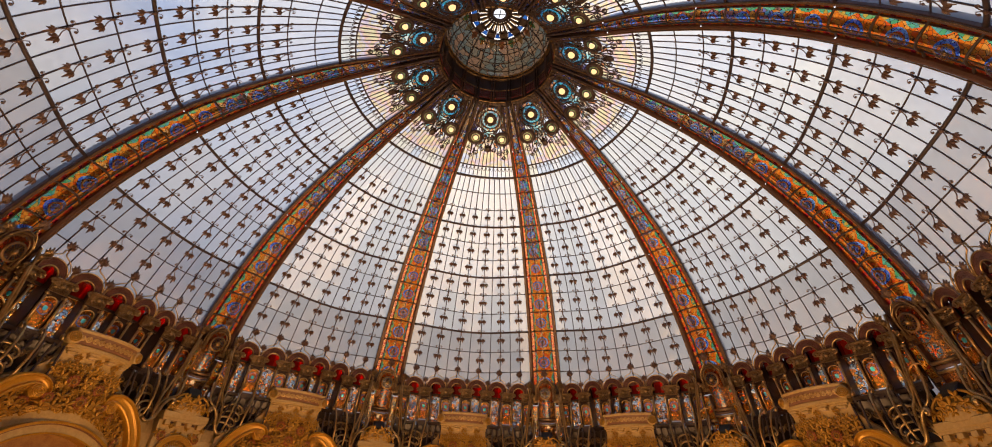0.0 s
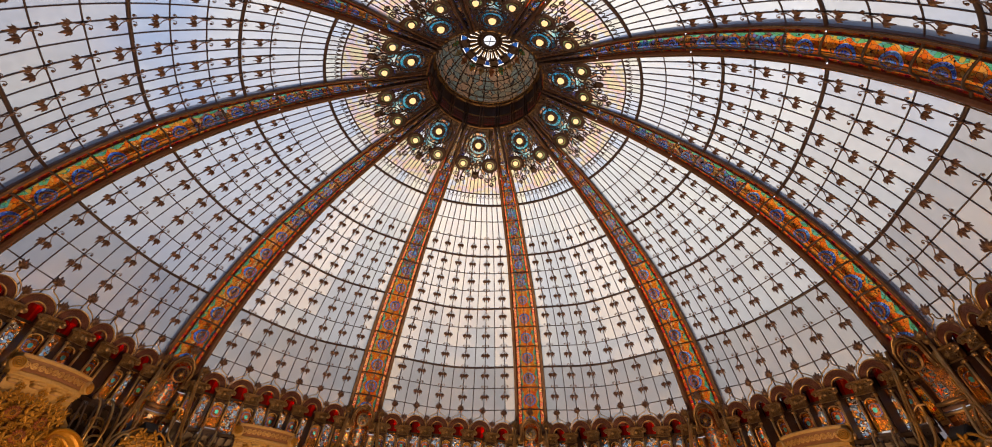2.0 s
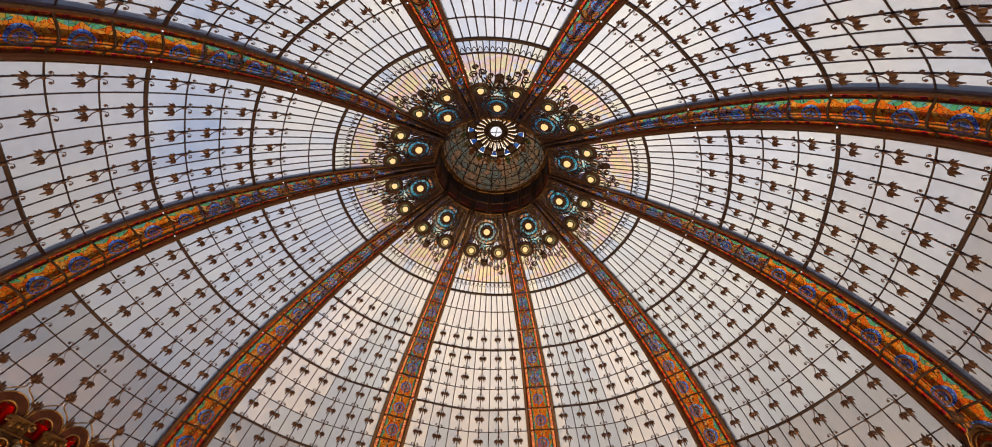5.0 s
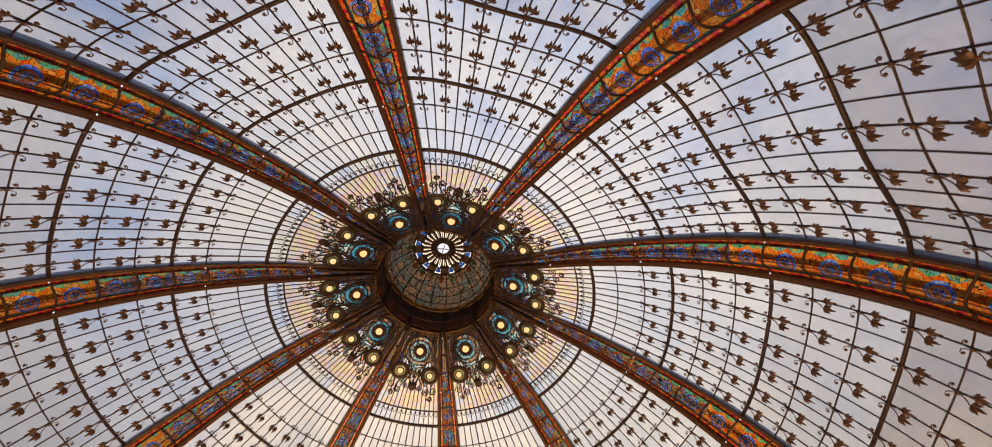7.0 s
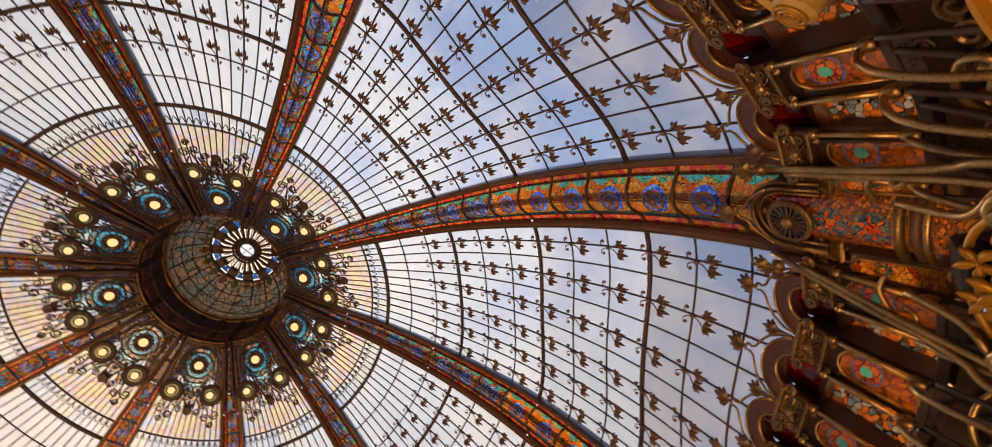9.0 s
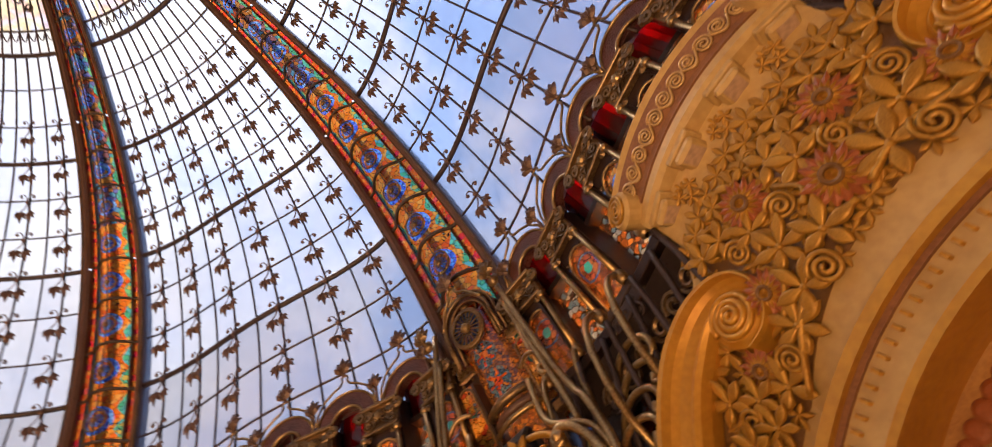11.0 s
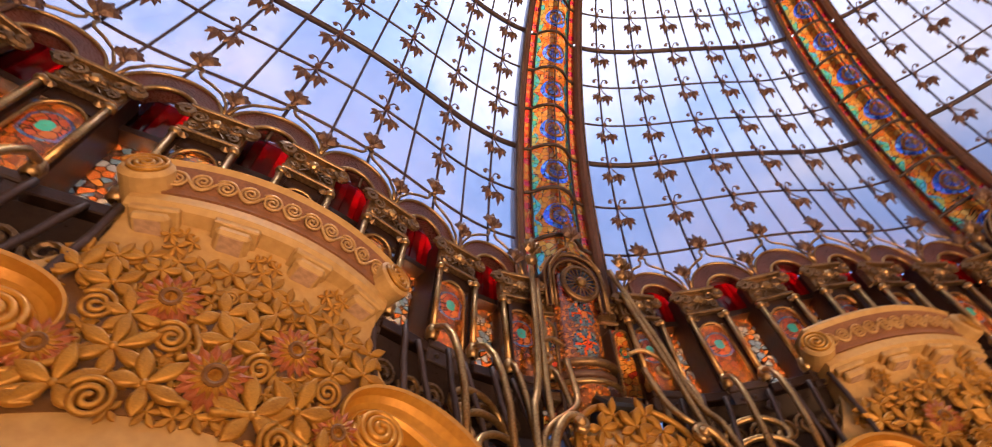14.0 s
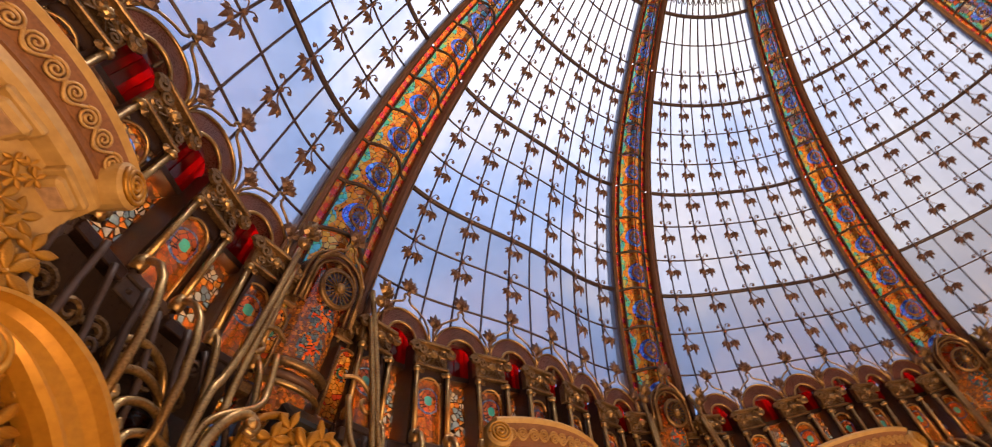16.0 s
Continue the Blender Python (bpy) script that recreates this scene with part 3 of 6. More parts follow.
def make_rib():
    rib = thing("dome_rib", "brown metal dome rib with leaded amber and blue glass", "rib", "ribs of the dome")
    vs = [-1.8, -1.7] + [v / 8 for v in range(-13, 33)]
    for s in (-1, 1):
        sec = []
        for v in vs:
            w = node(v)[2]
            t = 0.045 + 0.15 * w
            for y, l in ((w, -0.10), (w, 0.08), (w - t * 0.25, 0.105), (w - t * 0.7, 0.105), (w - t, 0.06), (w - t, -0.05)):
                sec.append(rib_at(v, s * y, l * (0.5 + w)))
        fs = []
        for i in range(len(vs) - 1):
            for k in range(6):
                q = (k + 1) % 6
                f = (i * 6 + k, i * 6 + q, i * 6 + 6 + q, i * 6 + 6 + k)
                fs.append(f if s > 0 else f[::-1])
        put("flange", solid(sec, fs), BROWN, rib)
        # plate that stands behind the edge of the barrel
        web = []
        for v in vs:
            y, o = s * rib_inner(v) * 0.72, 0.07 * (0.4 + node(v)[2])
            web += [rib_at(v, y - 0.008, 0.02), rib_at(v, y + 0.008, 0.02), rib_at(v, y + 0.008, -o), rib_at(v, y - 0.008, -o)]
        put("web", solid(web, [(i * 4 + k, i * 4 + (k + 1) % 4, i * 4 + 4 + (k + 1) % 4, i * 4 + 4 + k) for i in range(len(vs) - 1) for k in range(4)]), BROWN, rib)
        tube("lead_strip", [rib_at(v, s * rib_inner(v) * 0.72, 0.03) for v in vs[2:]], 0.017, IRON, rib, 4)
        tube("bead", [rib_at(v, s * (node(v)[2] * 0.97), 0.115 * (0.5 + node(v)[2])) for v in vs[4:]], 0.016, DARKGOLD, rib, 5)
        tube("pipe", [rib_at(v, s * node(v)[2] * 0.45, 0.13) for v in (-1.8, -1.65, -1.5, -1.35, -1.2, -1.0, -0.8)], 0.045, IRON, rib, 6, taper=lambda k: 1.0 - 0.5 * k)
    # deep plate of the girder that runs behind the axis of the glass
    keel = []
    for v in vs:
        top, o = bulge(v, 0) - 0.05, 0.20 * (0.35 + node(v)[2])
        keel += [rib_at(v, -0.012, top), rib_at(v, 0.012, top), rib_at(v, 0.012, top - o), rib_at(v, -0.012, top - o)]
    put("keel", solid(keel, [(i * 4 + k, i * 4 + (k + 1) % 4, i * 4 + 4 + (k + 1) % 4, i * 4 + 4 + k) for i in range(len(vs) - 1) for k in range(4)]), BROWN, rib)
    for i in range(-5, 12):
        a, b = i / 3, (i + 1) / 3
        ia, ib = rib_inner(a), rib_inner(b)
        tube("rib_bar", [barrel_at(a - 0.03 * (1 - (q / 8) ** 2), ia * q / 8, 0.025) for q in range(-8, 9)], 0.020 + 0.003 * max(i, 0) / 3, IRON, rib, 5)
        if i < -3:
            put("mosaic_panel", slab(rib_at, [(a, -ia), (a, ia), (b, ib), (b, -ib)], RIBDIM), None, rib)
            continue
        share = 0.685
        c = (a + b) / 2
        r = rib_inner(c)
        run = (rib_at(b, 0) - rib_at(a, 0)).length
        angles, far = box_rays(r * share, run / 2, run / 2, 32)
        on_rib = lambda y, z, d: barrel_at(c - z / run * (b - a), y * rib_inner(c - z / run * (b - a)) / r, -d)
        hole = min(0.47 * r, run * 0.40)
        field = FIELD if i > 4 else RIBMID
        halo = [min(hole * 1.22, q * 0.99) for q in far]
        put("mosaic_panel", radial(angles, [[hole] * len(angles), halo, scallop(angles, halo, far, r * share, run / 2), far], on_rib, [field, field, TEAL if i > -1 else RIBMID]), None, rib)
        put("blue_medallion", radial(angles, [[hole * q] * len(angles) for q in (0.02, 0.46, 0.68, 1.0)], on_rib, [BLUE, field, BLUE]), None, rib)
        for s in (-1, 1):
            put("blue_strip", banded_strip(barrel_at, s * share, s * 0.72, [a, c, b][::s], [BLUE, BLUE]), None, rib)
            put("border_strip", banded_strip(rib_at, s * 0.72, s * 1.02, [a + (b - a) * q for q in (0, 0.19, 0.31, 0.5, 0.69, 0.81, 1)][::s], [BORDER, FLOWER, BORDER, BORDER, FLOWER, BORDER]), None, rib)
        if i >= 4:
            put("rosette", WHEEL if i > 6 else WHEEL_SMALL, DARKGOLD, rib, m=rib_frame(c, 0, bulge(c, 0) + 0.04) @ Matrix.Diagonal((r * 0.36, r * 0.36, r * 0.36, 1)))
    tube("axis_rod", [rib_at(v / 8, 0, bulge(v / 8, 0) + 0.03) for v in range(-6, 31)], 0.013, IRON, rib, 4)
    for v in (-0.67, 0.67, 2.0):
        for s in (-1, 1):
            b = put("rib_lamp", solid(*lathe([(0.014, 0.0), (0.017, 0.014), (0.012, 0.028), (0.003, 0.034)], 8, "X")), CRYSTAL, rib, "small white bulb", m=rib_frame(v, s * rib_inner(v) * 0.98, 0.06) @ pose(0, 0, 0, 0, 0, 180))
    return rib


WHEEL, WHEEL_SMALL = solid(*rosette(1.0, 18)), solid(*rosette(1.0, 12))
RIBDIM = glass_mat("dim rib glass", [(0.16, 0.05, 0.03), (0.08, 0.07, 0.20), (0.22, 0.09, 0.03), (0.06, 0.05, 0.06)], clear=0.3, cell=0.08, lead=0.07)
RIB = make_rib()
for k in range(1, 10):
    copy_thing(RIB, turn(36 * k))

# ---- rose round the lantern ----
def bay_frame(v, u, lift=0.0):
    p, q, s = bay_at(v, u, lift), bay_at(v - 0.02, u, lift), bay_at(v, u + 0.02, lift)
    z = (q - p).normalized()
    y = (s - p).normalized()
    x = y.cross(z).normalized()
    y = z.cross(x)
    m = Matrix((x, y, z)).transposed().to_4x4()
    m.translation = p
    return m


def circle(r, n=24):
    return [(0, r * math.cos(2 * math.pi * k / n), r * math.sin(2 * math.pi * k / n)) for k in range(n)]


def lamp_mesh(r):
    return lathe([(r, 0.0), (r * 0.94, 0.35 * r), (r * 0.7, 0.72 * r), (r * 0.35, 0.94 * r), (0.003, r)], 14, "X")


def make_rose():
    rose = thing("rose_bay", "pearl stained glass rose segment with lamps in ironwork", "stained glass", "segments of the rose")
    us = [-1 + 2 * i / 14 for i in range(15)]
    vr = [0.0, -0.26, -1.02]
    for r in range(2):
        for c in range(0, 14, 2 - r):
            q = [(vr[r + a], us[c + b * (2 - r)]) for a, b in ((0, 0), (0, 1), (1, 1), (1, 0))]
            put("pane", slab(bay_at, q, ROSERIM if r == 0 else ROSE), None, rose)
    for c in range(6):
        q = [(-1.02, -1 + c / 3), (-1.02, -1 + (c + 1) / 3), (-1.45, -1 + (c + 1) / 3), (-1.45, -1 + c / 3)]
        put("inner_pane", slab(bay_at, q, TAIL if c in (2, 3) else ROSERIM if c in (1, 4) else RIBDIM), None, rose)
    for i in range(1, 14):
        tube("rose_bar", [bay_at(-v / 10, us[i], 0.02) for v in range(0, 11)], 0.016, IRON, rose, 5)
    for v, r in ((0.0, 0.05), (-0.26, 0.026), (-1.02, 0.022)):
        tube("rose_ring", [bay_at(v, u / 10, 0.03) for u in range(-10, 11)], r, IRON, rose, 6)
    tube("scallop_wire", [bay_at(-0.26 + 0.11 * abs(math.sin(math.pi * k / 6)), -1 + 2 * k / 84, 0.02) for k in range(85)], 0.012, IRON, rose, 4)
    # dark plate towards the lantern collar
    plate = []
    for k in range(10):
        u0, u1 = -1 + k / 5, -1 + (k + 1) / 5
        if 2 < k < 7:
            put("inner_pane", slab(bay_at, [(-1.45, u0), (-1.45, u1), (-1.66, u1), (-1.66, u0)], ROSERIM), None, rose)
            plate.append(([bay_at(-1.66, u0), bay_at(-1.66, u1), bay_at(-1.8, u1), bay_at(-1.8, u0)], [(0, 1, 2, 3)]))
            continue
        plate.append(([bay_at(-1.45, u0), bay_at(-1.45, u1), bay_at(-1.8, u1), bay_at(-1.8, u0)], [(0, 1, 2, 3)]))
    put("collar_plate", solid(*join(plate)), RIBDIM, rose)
    tube("collar_arc", [bay_at(-1.62 + 0.08 * math.cos(math.pi * u / 10), u / 10, 0.06) for u in range(-10, 11)], 0.03, IRON, rose, 5)
    net = []
    for s in (-1, 1):
        for v, u, r in ((-1.05, 0.18, 0.13), (-1.18, 0.38, 0.12), (-0.92, 0.42, 0.09), (-1.3, 0.62, 0.13), (-1.12, 0.92, 0.08), (-0.9, 0.98, 0.07), (-1.5, 0.84, 0.13), (-0.95, 0.0, 0.06), (-1.62, 0.52, 0.10)):
            net.append(moved(sweep(circle(r, 12), 0.02, 4, closed=True), bay_frame(v, s * u, 0.06)))
            net.append(moved(lathe([(0.003, -0.02), (r * 0.5, 0.0), (0.003, 0.02)], 7, "X"), bay_frame(v, s * u, 0.06)))
    tagged(put("filigree", solid(*join(net)), IRON, rose, "dense iron filigree"), kind="stuff")
    # large medallion: segmented outer ring, blue crescent, serrated disc with a bulb
    med = bay_frame(-1.42, 0, 0.10)
    big = put("medallion", solid(*ring_sheet(0.36, 0.47, 26)), SKYBLUE, rose, "turquoise glass medallion in dark iron rings", m=med)
    put("crescent", solid(*ring_sheet(0.20, 0.34, 26)), CRESCENT, big, "bright blue glass ring")
    iron = [sweep(circle(r), t, 5, closed=True) for r, t in ((0.48, 0.022), (0.35, 0.024), (0.13, 0.03))]
    for k in range(14):
        g = 2 * math.pi * k / 14
        iron.append(moved(lathe([(0.004, -0.03), (0.045, -0.012), (0.05, 0.0), (0.03, 0.02), (0.004, 0.03)], 7, "X"), pose(-0.02, 0.21 * math.cos(g), 0.21 * math.sin(g))))
    for k in range(10):
        g = 2 * math.pi * (k + 0.5) / 10
        iron.append(sweep([(0, 0.35 * math.cos(g), 0.35 * math.sin(g)), (0, 0.48 * math.cos(g), 0.48 * math.sin(g))], 0.010, 4))
    put("ironwork", solid(*join(iron)), IRON, big)
    put("backing", solid(*lathe([(0.002, 0.02), (0.21, 0.02), (0.21, 0.05), (0.002, 0.05)], 20, "X")), IRON, big)
    put("bulb", solid(*moved(lamp_mesh(0.11), pose(-0.03, 0, 0, 0, 0, 180)), smooth=True), LAMP, big, "warm glowing bulb")
    # keyhole tail that flares from the medallion towards the rim
    flare = [(-1.34, 0.40), (-1.20, 0.33), (-1.08, 0.20), (-0.98, 0.17), (-0.88, 0.24), (-0.76, 0.38)]
    for s in (-1, 1):
        strip = solid([bay_at(v, s * (u + o), 0.04) for v, u in flare for o in (0.0, 0.11)], [(2 * k, 2 * k + 1, 2 * k + 3, 2 * k + 2) for k in range(len(flare) - 1)])
        put("tail_pane", strip, SKYBLUE, rose, "turquoise glass strip")
        for off in (0.0, 0.12):
            tube("tail_rail", smooth_path([bay_at(v, s * (u + off), 0.06) for v, u in flare]), 0.018, IRON, rose, 5)
    put("tail_wedge", slab(bay_at, [(-1.10, -0.16), (-0.98, -0.16), (-0.86, -0.24), (-0.86, 0.24), (-0.98, 0.16), (-1.10, 0.16)], TAIL, 0.035), None, rose)
    # two small lamps, cup and scrolls
    for s in (-1, 1):
        fr = bay_frame(-1.0, s * 0.66, 0.14)
        small = put("small_lamp", solid(*ring_sheet(0.115, 0.175, 12)), AMBERISLE, rose, "bulb in a dark iron ring", m=fr)
        put("iron_lobe", solid(*lathe([(0.18, -0.02), (0.25, -0.015), (0.30, 0.02), (0.25, 0.045), (0.18, 0.05), (0.18, -0.02)], 18, "X")), IRON, small)
        ir = [sweep(circle(r, 16), t, 5, closed=True) for r, t in ((0.20, 0.03), (0.11, 0.018))]
        for k in range(10):
            g = 2 * math.pi * k / 10
            ir.append(moved(lathe([(0.004, -0.02), (0.04, 0.0), (0.004, 0.02)], 6, "X"), pose(-0.01, 0.235 * math.cos(g), 0.235 * math.sin(g))))
        put("ironwork", solid(*join(ir)), IRON, small)
        put("bulb", solid(*moved(lamp_mesh(0.09), pose(-0.02, 0, 0, 0, 0, 180)), smooth=True), LAMP, small, "warm glowing bulb")
        curls = []
        for (v, u, r, cw) in ((-0.68, 0.80, 0.13, 1), (-0.62, 0.52, 0.11, -1), (-0.52, 0.70, 0.09, 1), (-0.72, 0.28, 0.10, 1), (-1.25, 0.9, 0.12, -1), (-1.62, 0.75, 0.12, 1)):
            curls.append(moved(sweep(spiral(1.6, r, 0.025, 18, cw * s), 0.02, 4), bay_frame(v, s * u, 0.07)))
        for path in (((-1.70, 0.45), (-1.3, 0.50), (-1.05, 0.30), (-0.85, 0.14), (-0.74, 0.10)), ((-1.78, 0.7), (-1.45, 0.88), (-1.15, 0.86), (-0.92, 0.88), (-0.75, 0.72)), ((-1.0, 0.44), (-0.84, 0.50), (-0.7, 0.62), (-0.58, 0.60)), ((-1.78, 0.3), (-1.7, 0.55), (-1.5, 0.66), (-1.2, 0.66))):
            pts = [bay_at(v, s * u, 0.08) for v, u in path]
            fine = []
            for j in range(len(pts) - 1):
                fine += [pts[j].lerp(pts[j + 1], q / 3) for q in range(3)]
            curls.append(sweep(fine + [pts[-1]], 0.022, 4))
        put("scrollwork", solid(*join(curls)), IRON, rose)
    cup = bay_frame(-0.72, 0, 0.08)
    put("cup", solid(*join([lathe([(0.004, -0.05), (0.10, -0.04), (0.12, 0.0), (0.10, 0.03), (0.004, 0.04)], 14, "X"), moved(leaf(5, 0.2, 0.07, 80), pose(0, 0, 0.10, 180, 0, 0))])), IRON, rose, m=cup)
    return rose


AMBERISLE = glass_mat("amber ring glass", [(0.75, 0.68, 0.22), (0.45, 0.52, 0.22), (0.80, 0.76, 0.40)], clear=0.3, by="island")
ROSEBAY = make_rose()
ROSEBAY.matrix_basis = turn(18)
for k in range(1, 10):
    copy_thing(ROSEBAY, turn(18 + 36 * k))

# ---- lantern ----
def make_lantern():
    lan = thing("lantern", "small glazed lantern cupola with gilt crown and bright eye", "lantern", m=pose(0, 0, Z0))
    put("collar", solid(*lathe([(2.06, 5.70), (1.95, 5.74), (1.90, 5.82), (1.93, 5.92), (1.88, 5.98), (1.90, 6.30), (1.87, 6.36), (1.88, 6.86), (1.82, 6.92), (1.82, 7.02), (1.95, 7.06), (2.12, 6.2), (2.06, 5.70)], 60)), IRON, lan)
    for z, r, t in ((5.78, 1.91, 0.035), (6.33, 1.865, 0.03), (6.90, 1.83, 0.04), (7.02, 1.80, 0.03)):
        tube("collar_ring", [(r * math.cos(g), r * math.sin(g), z) for g in (2 * math.pi * k / 48 for k in range(48))], t, DARKGOLD, lan, 6, closed=True)
    put("bead_row", solid(*join([moved(lathe([(0.003, -0.03), (0.028, 0.0), (0.003, 0.03)], 6), pose(1.815 * math.cos(2 * math.pi * k / 60), 1.815 * math.sin(2 * math.pi * k / 60), 6.965)) for k in range(60)])), BRASS, lan)
    for k in range(20):
        g = 2 * math.pi * (k + 0.5) / 20
        c, q = math.cos(g), math.sin(g)
        put("red_panel", solid(*block(-0.012, 0.012, -0.20, 0.20, -0.20, 0.20, 0.004)), COLLARRED, lan, "dull red mosaic panel", m=pose(1.868 * c, 1.868 * q, 6.12, 0, 0, math.degrees(g)))
        put("panel_grid", solid(*join([sweep([(-0.02, -0.18 + 0.09 * j, -0.20), (-0.02, -0.18 + 0.09 * j, 0.20)], 0.010, 4) for j in range(5)] + [sweep([(-0.02, -0.20, -0.15 + 0.10 * j), (-0.02, 0.20, -0.15 + 0.10 * j)], 0.010, 4) for j in range(4)])), IRON, lan, m=pose(1.868 * c, 1.868 * q, 6.12, 0, 0, math.degrees(g)))
        g = 2 * math.pi * k / 20
        for d in (-0.028, 0.028):
            tube("collar_pipe", [(r * math.cos(g + d), r * math.sin(g + d), z) for r, z in ((2.02, 5.72), (1.90, 5.80), (1.84, 6.0), (1.835, 6.5), (1.82, 6.85))], 0.030, BROWN if k % 2 else IRON, lan, 6)
    prof = [(1.80 - 0.72 * (k / 8) ** 1.7, 7.02 + 1.18 * (k / 8) ** 0.8) for k in range(9)]
    put("shade_glass", solid(*lathe(prof, 40), smooth=True), LANTERN, lan)
    for k in range(20):
        g = 2 * math.pi * k / 20
        tube("lantern_rib", [(r * 0.985 * math.cos(g), r * 0.985 * math.sin(g), z) for r, z in prof], 0.022, IRON, lan, 4)
    for j in (1, 3, 5, 7):
        r, z = prof[j]
        tube("lantern_ring", [(r * 0.985 * math.cos(g), r * 0.985 * math.sin(g), z) for g in (2 * math.pi * k / 30 for k in range(30))], 0.022, IRON if j < 7 else DARKGOLD, lan, 4, closed=True)
    def crown_pane(name, r0, r1, g, half0, half1, m, z=8.30):
        pts = [(r0, g - half0), (r1, g - half1), (r1, g + half1), (r0, g + half0)]
        me = solid([(r * math.cos(q), r * math.sin(q), h - 0.12 * r) for h in (z, z + 0.02) for r, q in pts], [(3, 2, 1, 0), (4, 5, 6, 7)] + [(i, (i + 1) % 4, 4 + (i + 1) % 4, 4 + i) for i in range(4)])
        put(name, me, m, lan)
    for k in range(24):
        g = 2 * math.pi * k / 24
        crown_pane("amber_ray", 0.38, 0.72, g, 0.045, 0.03, CROWNGOLD)
        if k % 2 == 0:
            crown_pane("blue_petal", 0.80, 1.00, g, 0.04, 0.10, CROWNBLUE)
        else:
            crown_pane("crown_plate", 0.74, 1.10, g, 0.22, 0.14, IRON, 8.31)
        tube("crown_spoke", [(r * math.cos(g + 0.13), r * math.sin(g + 0.13), 8.27 - 0.12 * r) for r in (0.30, 0.5, 0.78)], 0.034, IRON, lan, 4, taper=lambda k: 0.7 + 0.8 * k)
    for k in range(20):
        g0 = 2 * math.pi * (k + 0.5) / 20
        ring = [(prof[8][0], prof[8][1], 0.02), (prof[7][0], prof[7][1], 0.10), (prof[6][0], prof[6][1], 0.02)]
        pts = [(r * 0.975, z, g0 + q) for (r, z, h) in ring for q in (-h, h)]
        me = solid([(r * math.cos(q), r * math.sin(q), z) for r, z, q in pts], [(0, 1, 3, 2), (2, 3, 5, 4)])
        put("shade_petal", me, (CROWNGOLD, TEAL, PETALRED)[k % 3], lan)
    for r, t in ((0.42, 0.035), (0.80, 0.02), (1.06, 0.04)):
        tube("crown_ring", [(r * math.cos(g), r * math.sin(g), 8.26 - 0.12 * r) for g in (2 * math.pi * k / 30 for k in range(30))], t, IRON, lan, 5, closed=True)
    put("crown_hub", solid(*lathe([(0.26, 8.22), (0.32, 8.22), (0.40, 8.27), (0.40, 8.30), (0.26, 8.30)], 24)), IRON, lan)
    put("eye_ring", solid(*lathe([(0.21, 8.22), (0.25, 8.18), (0.30, 8.24), (0.21, 8.29), (0.21, 8.22)], 24)), IRON, lan)
    put("eye", solid(*lathe([(0.22, 8.25), (0.14, 8.21), (0.004, 8.19)], 16)), CRYSTAL, lan, "white glass eye, glowing in place of daylight")
    put("eye_cross", solid(*join([sweep([(-0.2, 0.03, 8.18), (0.2, -0.02, 8.18)], 0.014, 4), sweep([(0.02, -0.2, 8.18), (-0.03, 0.2, 8.18)], 0.014, 4)])), IRON, lan)
    for k in range(4):
        g = radians(-100 + 14 * k)
        tube("rod", [(1.93 * math.cos(g), 1.93 * math.sin(g), 5.75), (2.15 * math.cos(g), 2.15 * math.sin(g), 5.30), (2.4 * math.cos(g), 2.4 * math.sin(g), 4.98)], 0.015, DARKGOLD, lan, 4)
    return lan


COLLARRED = mat("dull red mosaic", (0.26, 0.035, 0.04), 0.3, 0.0, 40, color2=(0.12, 0.02, 0.025))
CROWNBLUE = glass_mat("deep blue crown glass", [(0.12, 0.30, 0.62), (0.10, 0.26, 0.56), (0.18, 0.36, 0.66)], clear=0.5)
CROWNGOLD = glass_mat("yellow crown glass", [(0.70, 0.50, 0.26), (0.60, 0.44, 0.24), (0.78, 0.58, 0.32)], clear=0.5)
PETALRED = glass_mat("brick petal glass", [(0.75, 0.32, 0.16), (0.62, 0.26, 0.14)], clear=0.3)
make_lantern()

# ---- arcade at the foot of the glass ----
HALF = radians(14.4)
LEAN = math.degrees(math.atan(0.25))


def arc_frame(i):
    """Local axes at station i of 12 across a bay, at the crown of the arches: x outward, y across, z up the lean."""
    u = -1 + i / 6
    g = u * HALF
    r = 10.74 - 0.45 * 0.5 * (1 + math.cos(math.pi * u))
    slope = 0.45 * math.pi / 2 * math.sin(math.pi * u) / HALF / r
    return pose(r * math.cos(g), r * math.sin(g), Z0 - 2.05, 0, 0, math.degrees(g) - math.degrees(math.atan(slope))) @ pose(0, 0, 0, 0, -LEAN, 0)


def half_ring(r0, r1, x0, x1, n=14, drop=0.0):
    """Arch ring standing in the y-z plane, with legs of length drop."""
    ang = [math.pi * k / n for k in range(n + 1)]
    path = ([(1, 0, -drop)] if drop else []) + [(math.cos(g), math.sin(g), 0) for g in ang] + ([(-1, 0, -drop)] if drop else [])
    vs, fs = [], []
    for c, s, d in path:
        for x, r in ((x0, r0), (x0, r1), (x1, r1), (x1, r0)):
            vs.append(Vector((x, c * r, s * r + d)))
    m = len(path)
    for i in range(m - 1):
        for k in range(4):
            q = (k + 1) % 4
            fs.append((i * 4 + k, i * 4 + q, i * 4 + 4 + q, i * 4 + 4 + k))
    fs += [(3, 2, 1, 0), ((m - 1) * 4, (m - 1) * 4 + 1, (m - 1) * 4 + 2, (m - 1) * 4 + 3)]
    return vs, fs


def arc_pts(r, zc, a0=0, a1=180, n=16, x=0.0):
    return [(x, r * math.cos(radians(a0 + (a1 - a0) * k / n)), zc + r * math.sin(radians(a0 + (a1 - a0) * k / n))) for k in range(n + 1)]


def pane_box(y0, y1, z0, z1, x, t=0.02):
    return block(x, x + t, y0, y1, z0, z1)


